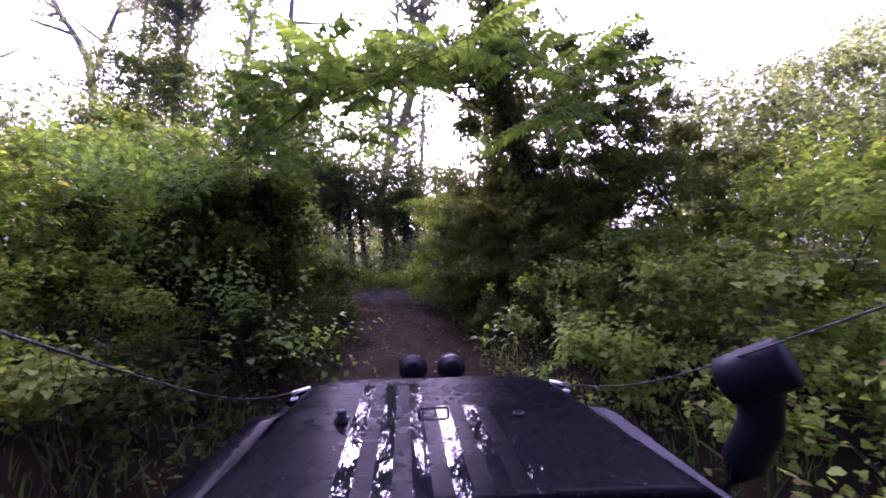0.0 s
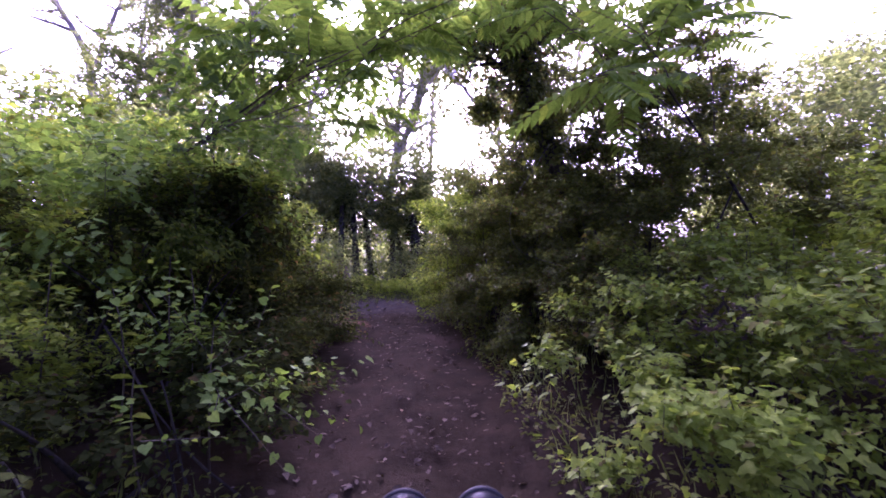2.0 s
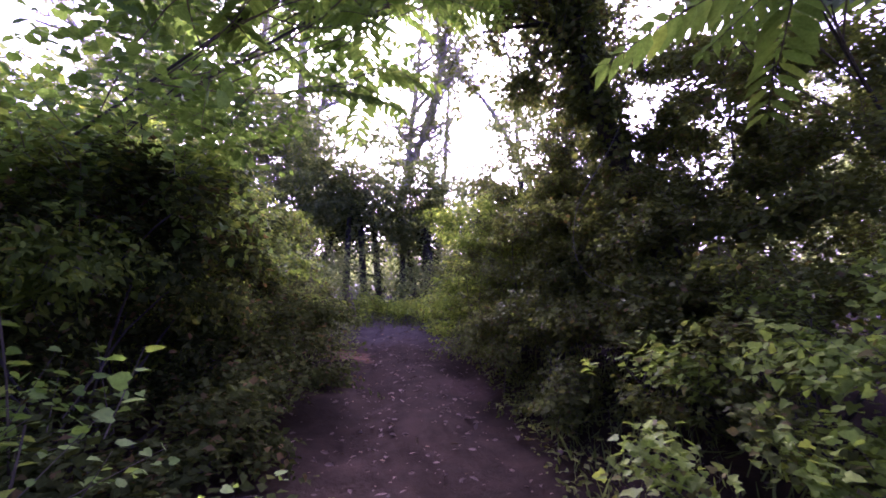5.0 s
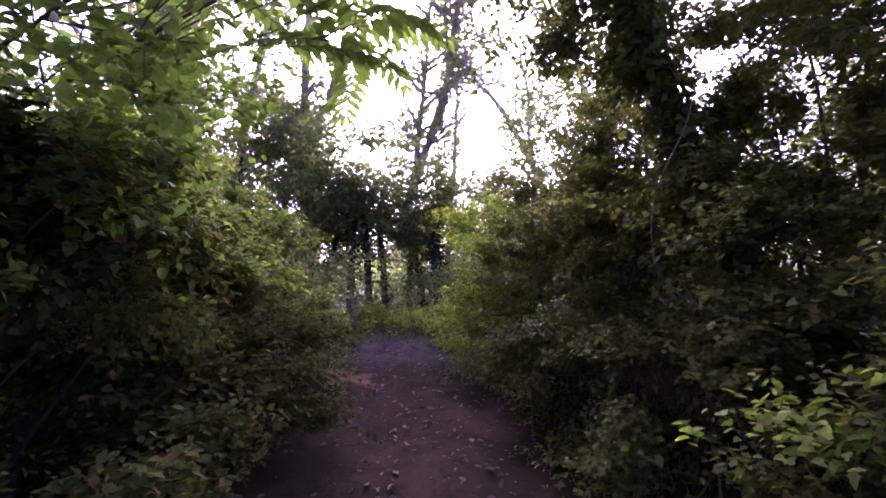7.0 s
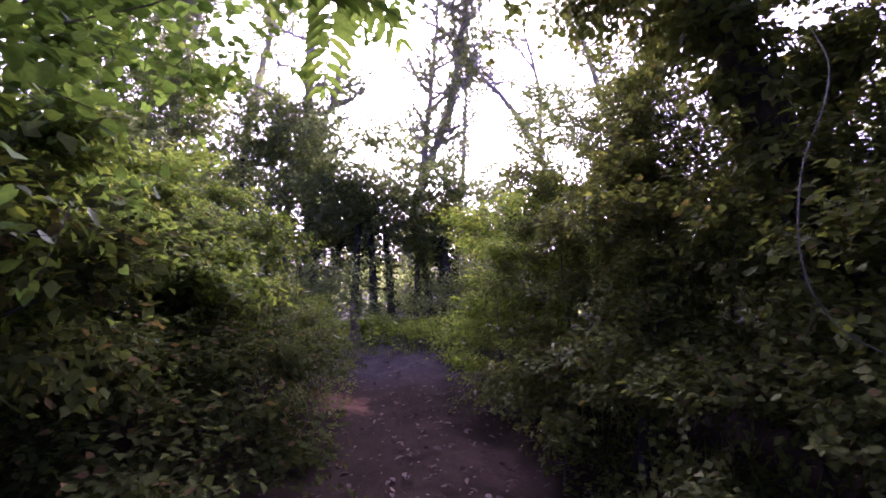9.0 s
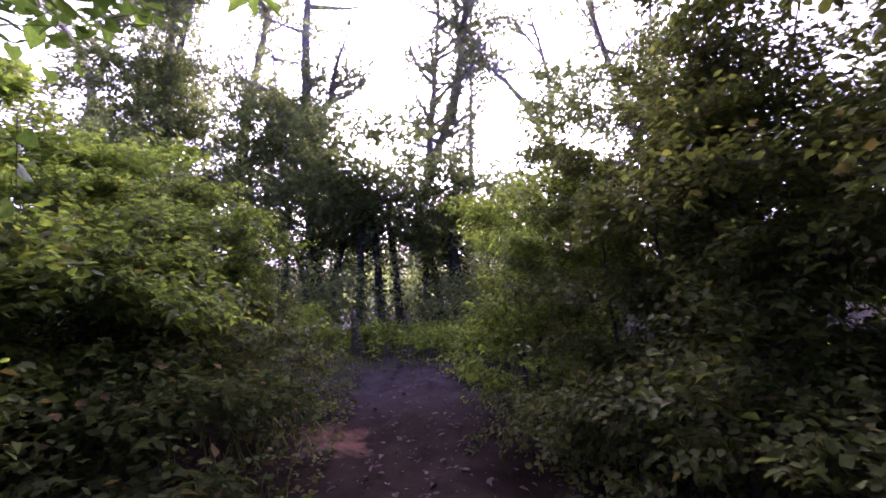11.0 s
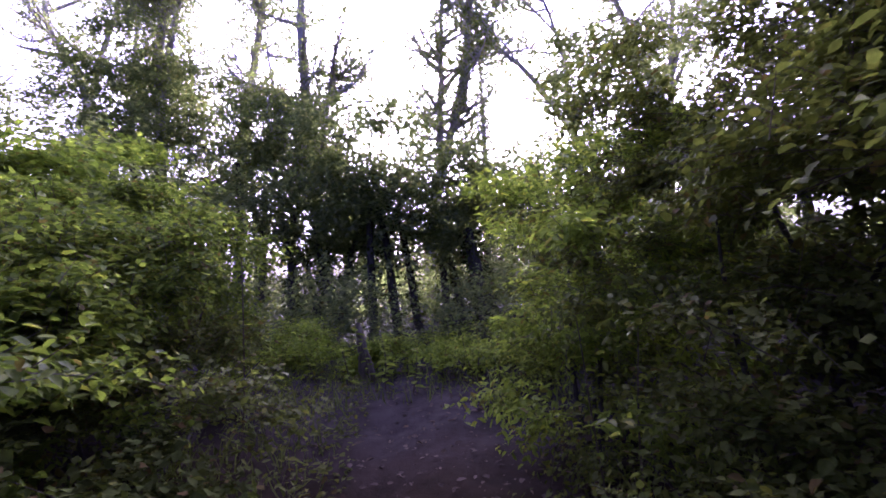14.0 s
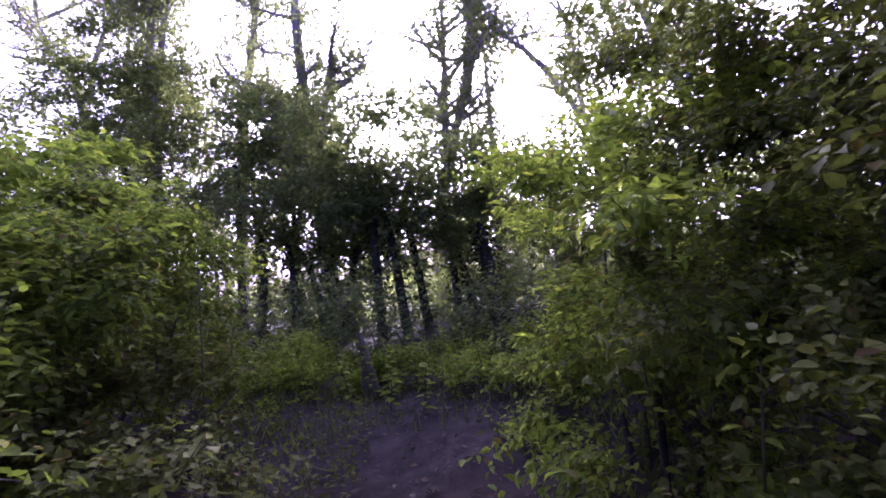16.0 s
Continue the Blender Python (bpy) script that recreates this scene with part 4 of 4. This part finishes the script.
# ---- the vehicle standing at the start of the track ----
def paint_material(name, base, rough, coat=0.0, speck=0.07, spec=0.2):
    m = Nodes(name, rough, spec=spec)
    dust = m.ramp(m.noise(90.0, 5.0, 0.65), [(0.62, base), (0.72, tuple(c + speck for c in base))])
    smear = m.ramp(m.noise(3.5, 5.0), [(0.35, tuple(c * 0.8 for c in base)), (0.7, tuple(c * 1.3 + 0.006 for c in base))])
    m.base(m.mix(0.25, dust, smear))
    m.link(m.ramp(m.noise(9.0, 6.0), [(0.3, (rough * 0.9,) * 3), (0.75, (min(1, rough * 1.25),) * 3)]), m.b.inputs["Roughness"])
    m.b.inputs["Coat Weight"].default_value = coat
    return m.mat


SATIN = paint_material("satin_black_paint", (0.0034, 0.003, 0.0042), 0.26, speck=0.09, spec=0.008)
GLOSS = paint_material("gloss_black_vinyl", (0.006, 0.006, 0.008), 0.016, 0.0, 0.03, spec=0.042)
MATT = paint_material("matt_black_vinyl", (0.0045, 0.004, 0.006), 0.45, speck=0.02, spec=0.006)
GREYED = paint_material("worn_grey_paint", (0.05, 0.047, 0.052), 0.6, spec=0.05)
RUBBER = paint_material("black_rubber", (0.012, 0.012, 0.014), 0.6)
PLASTIC = paint_material("grey_black_plastic", (0.009, 0.009, 0.012), 0.45, speck=0.02, spec=0.06)
STEEL = Nodes("bright_steel", 0.25, 1.0)
STEEL.base(STEEL.ramp(STEEL.noise(30.0), [(0.3, (0.22, 0.22, 0.22)), (0.7, (0.5, 0.5, 0.5))]))
STEEL = STEEL.mat


def bevelled(bm, width=0.008, segments=2):
    bmesh.ops.bevel(bm, geom=bm.edges[:], offset=width, segments=segments, affect="EDGES", profile=0.6)
    return bm


def block(x0, x1, y0, y1, z0, z1, width=0.01):
    bm = bmesh.new()
    bmesh.ops.create_cube(bm, size=1.0)
    for v in bm.verts:
        v.co = ((x0 + x1) / 2 + v.co.x * (x1 - x0), (y0 + y1) / 2 + v.co.y * (y1 - y0), (z0 + z1) / 2 + v.co.z * (z1 - z0))
    return bevelled(bm, width)


def lathe(profile, m, sides=32):
    """A turned body from (radius, height) pairs, laid into place by the matrix m."""
    bm = bmesh.new()
    rings = []
    for r, h in profile:
        rings.append([bm.verts.new(m @ Vector((r * math.cos(a), r * math.sin(a), h))) for a in (2 * math.pi * k / sides for k in range(sides))])
    for a, b in zip(rings, rings[1:]):
        for k in range(sides):
            bm.faces.new((a[k], a[(k + 1) % sides], b[(k + 1) % sides], b[k]))
    bm.faces.new(rings[-1])
    bm.faces.new(rings[0][::-1])
    for f in bm.faces:
        f.smooth = True
    return bm


HOOD_MID = 0.085


def hood_half(y):
    return 0.62 - 0.06 * (y - 0.7) - 0.11 * smooth(1.66, 1.86, y) ** 2


def hood_z(x, y):
    s = np.abs(x - HOOD_MID) / hood_half(y)
    return 1.165 - 0.022 * (y - 0.7) - 0.012 * s**4 - 0.05 * smooth(0.955, 1.0, s) - 0.05 * smooth(1.8, 1.86, y)


def vehicle():
    car = thing("off_road_vehicle", "dusty black off-road vehicle front with flag decal on hood", "vehicle",
                at=(0.036, 0.186, float(ground_z(0.036, 0.186))))
    car.rotation_euler = (0, 0, radians(5.4))
    # hood panel with rolled edges
    u, w = np.linspace(-1, 1, 41), np.concatenate([np.linspace(0.66, 1.78, 24), np.linspace(1.8, 1.86, 7)])
    u = np.sign(u) * np.abs(u) ** 0.7
    U, Y = np.meshgrid(u, w)
    X = HOOD_MID + U * hood_half(Y)
    top = np.stack([X, Y, hood_z(X, Y)], -1).reshape(-1, 3)
    nx, ny = len(u), len(w)
    i, j = np.meshgrid(np.arange(ny - 1), np.arange(nx - 1), indexing="ij")
    f = np.stack([i * nx + j, i * nx + j + 1, (i + 1) * nx + j + 1, (i + 1) * nx + j], -1).reshape(-1)
    hood = part("hood", mesh_of("hood", top, f, np.full(len(f) // 4, 4), SATIN, True), parent=car, label="satin black hood with speckled dust")
    shell = hood.modifiers.new("thickness", "SOLIDIFY")
    shell.thickness, shell.offset = 0.03, -1

    def strip(x0, x1, y0, y1, name, mat, lift=0.0015, n=14):
        ys = np.linspace(y0, y1, n)
        xs = np.linspace(x0, x1, 3)
        A, B = np.meshgrid(xs, ys)
        v = np.stack([A, B, hood_z(A, B) + lift], -1).reshape(-1, 3)
        a, b = np.meshgrid(np.arange(n - 1), np.arange(2), indexing="ij")
        q = np.stack([a * 3 + b, a * 3 + b + 1, (a + 1) * 3 + b + 1, (a + 1) * 3 + b], -1).reshape(-1)
        return part(name, mesh_of(name, v, q, np.full(len(q) // 4, 4), mat, True), parent=hood)

    for k in range(6):
        x = -0.212 + 0.095 * k
        strip(x, x + 0.047, 0.68, 1.68 if k < 3 else 1.36, "stripe", GLOSS).name = "stripe"
    star = bmesh.new()
    ring = [star.verts.new((0.015 * (1 if k % 2 == 0 else 0.42) * math.sin(k * math.pi / 5), 0.024 * (1 if k % 2 == 0 else 0.42) * math.cos(k * math.pi / 5), 0)) for k in range(10)]
    star.faces.new(ring[::-1])
    star_me = bpy.data.meshes.new("star")
    star.to_mesh(star_me)
    star.free()
    star_me.materials.append(MATT)
    for r in range(6):
        for c in range(5 + r % 2):
            x, y = 0.085 + 0.055 * c + (0.0 if r % 2 else 0.028), 1.40 + 0.048 * r
            st = part("star", star_me, parent=hood)
            st.location = (x, y, float(hood_z(x, y)) + 0.002)
    xs = np.linspace(-1, 1, 25) * (hood_half(1.86) + 0.004)
    rim = [(HOOD_MID + x, 1.862 - 0.10 * smooth(0.9, 1.0, abs(x) / 0.46) , float(hood_z(HOOD_MID + 0.98 * x, 1.86)) + 0.004) for x in xs]
    part("front_lip", tubes("front_lip", [rim], [(0.011, 0.011)], MATT, 10), parent=hood, label="black rounded lip at hood front")
    # grab handle, rubber stop and nozzle ring on the hood
    zh = float(hood_z(0.06, 1.27))
    part("handle", tubes("handle", [[(0.008, 1.27, zh), (0.008, 1.27, zh + 0.017), (0.018, 1.27, zh + 0.021), (0.102, 1.27, zh + 0.021), (0.112, 1.27, zh + 0.017), (0.112, 1.27, zh)]], [(0.0045, 0.0045)], RUBBER, 8), parent=hood, label="thin black hood handle")
    zb = float(hood_z(-0.25, 1.22))
    part("rubber_stop", lathe([(0.024, 0), (0.022, 0.012), (0.016, 0.016), (0.017, 0.036), (0.013, 0.041)], pose(-0.25, 1.22, zb)), RUBBER, hood, "black rubber hood stop")
    part("nozzle", lathe([(0.022, 0.0), (0.022, 0.006), (0.016, 0.008), (0.015, 0.002)], pose(0.356, 1.24, float(hood_z(0.356, 1.24)))), PLASTIC, hood, "small dark ringed hood grommet")
    # latches at the front corners
    for side in (-1, 1):
        x = HOOD_MID + side * 0.575
        m = pose(x, 1.71, 1.118, 0, side * 25, side * 35)
        latch = part("latch", lathe([(0.012, -0.05), (0.014, -0.045), (0.014, 0.045), (0.011, 0.05)], m @ pose(0, 0, 0, 90, 0, 0), 12), STEEL, car, "bright steel hood latch")
        part("catch", lathe([(0.02, 0.0), (0.02, 0.012), (0.012, 0.02)], pose(x + side * 0.015, 1.66, 1.09), 12), STEEL, latch)
    # fenders: worn strip beside the hood, then a flat dark outer top
    for side in (-1, 1):
        x0 = HOOD_MID + side * 0.585
        line = [(0.0, 1.115, 0), (0.10, 1.105, 0), (0.115, 1.09, 0), (0.15, 1.03, 0.06), (0.26, 0.97, 0.08), (0.28, 0.90, 0.08)]
        ys = np.linspace(0.62, 1.62, 16)
        v = np.array([(x0 + side * (dx - 0.03 * smooth(1.3, 1.62, y)), y + dy * 0.3, z - 0.05 * smooth(1.35, 1.62, y)) for y in ys for dx, z, dy in line])
        k = len(line)
        a, b = np.meshgrid(np.arange(15), np.arange(k - 1), indexing="ij")
        q = np.stack([a * k + b, a * k + b + 1, (a + 1) * k + b + 1, (a + 1) * k + b], -1).reshape(-1)
        fender = part("fender", mesh_of("fender", v, q, np.full(len(q) // 4, 4), SATIN, True), parent=car)
        sh = fender.modifiers.new("thickness", "SOLIDIFY")
        sh.thickness = 0.012
        v2 = np.array([(x0 + side * (dx - 0.03 * smooth(1.3, 1.62, y)), y, 1.119 - 0.05 * smooth(1.35, 1.62, y) - dx * 0.1) for y in np.linspace(0.62, 1.5, 12) for dx in (0.02, 0.085)])
        q2 = np.concatenate([(2 * n, 2 * n + 1, 2 * n + 3, 2 * n + 2) for n in range(11)])
        part("worn_strip", mesh_of("worn_strip", v2, q2, np.full(11, 4), GREYED, True), parent=fender, label="worn grey strip beside hood")
        part("inner_wing", block(x0 - side * 0.05, x0 + side * 0.03, 0.62, 1.66, 0.55, 1.08), SATIN, car)
        wheel = part("wheel", lathe([(0.19, -0.10), (0.2, -0.09), (0.12, -0.05), (0.1, 0.09), (0.2, 0.1)], pose(x0 + side * 0.12, 1.32, 0.38, 0, 90, 0)), PLASTIC, car)
        part("tyre", lathe([(0.2, -0.13), (0.33, -0.135), (0.38, -0.11), (0.395, -0.04), (0.395, 0.04), (0.38, 0.11), (0.33, 0.135), (0.2, 0.13)], pose(x0 + side * 0.12, 1.32, 0.38, 0, 90, 0), 40), RUBBER, wheel, "black off-road tyre")
    part("grille", block(HOOD_MID - 0.52, HOOD_MID + 0.52, 1.74, 1.80, 0.58, 1.06), SATIN, car)
    part("bumper", block(HOOD_MID - 0.72, HOOD_MID + 0.72, 1.98, 2.18, 0.52, 0.68), PLASTIC, car)
    part("chassis", block(HOOD_MID - 0.38, HOOD_MID + 0.38, 0.62, 2.0, 0.42, 0.56), RUBBER, car)
    for x in (0.006, 0.218):
        m = pose(x, 2.2, 1.085, -96, 0, 0)
        lamp = part("driving_light", lathe([(0.02, -0.085), (0.045, -0.082), (0.05, -0.06), (0.066, -0.04), (0.074, -0.01), (0.075, 0.03), (0.07, 0.035)], m), PLASTIC, car, "round black driving light seen from behind")
        part("lens_cover", lathe([(0.078, 0.02), (0.079, 0.04), (0.07, 0.05), (0.03, 0.056)], m), RUBBER, lamp)
        part("bracket", block(x - 0.014, x + 0.014, 2.12, 2.15, 0.66, 1.05, 0.004), RUBBER, lamp)
    # limb lines from the hood corners towards the roof
    for side, mid, end in ((1, (0.88, 0.80, 1.45), (0.95, -0.3, 1.98)), (-1, (-0.70, 0.84, 1.42), (-0.9, -0.3, 2.0))):
        a = Vector((HOOD_MID + side * 0.575, 1.71, 1.125))
        pts = []
        for k in range(15):
            t = k / 14
            p = a.lerp(Vector(mid), t / 0.5) if t < 0.5 else Vector(mid).lerp(Vector(end), (t - 0.5) / 0.5)
            pts.append(p - Vector((0, 0, 0.05 * math.sin(math.pi * min(1, t / 0.5)))))
        part("limb_line", tubes("limb_line", [pts], [(0.003, 0.003)], RUBBER, 6), parent=car, label="thin black cable from hood corner")
    # snorkel
    head = pose(0.915, 0.86, 1.375, 62, 0, 40)
    snorkel = part("snorkel", tubes("snorkel", [[(0.86, 0.93, 0.98), (0.93, 0.92, 1.1), (0.965, 0.89, 1.22), (0.95, 0.87, 1.31), (0.925, 0.86, 1.38)]], [(0.05, 0.055, 0.058, 0.058, 0.05)], PLASTIC, 16), parent=car, label="black plastic air intake snorkel")
    part("snorkel_head", lathe([(0.05, -0.08), (0.066, -0.07), (0.07, 0.0), (0.07, 0.09), (0.062, 0.10)], head), PLASTIC, snorkel)
    return car


vehicle()
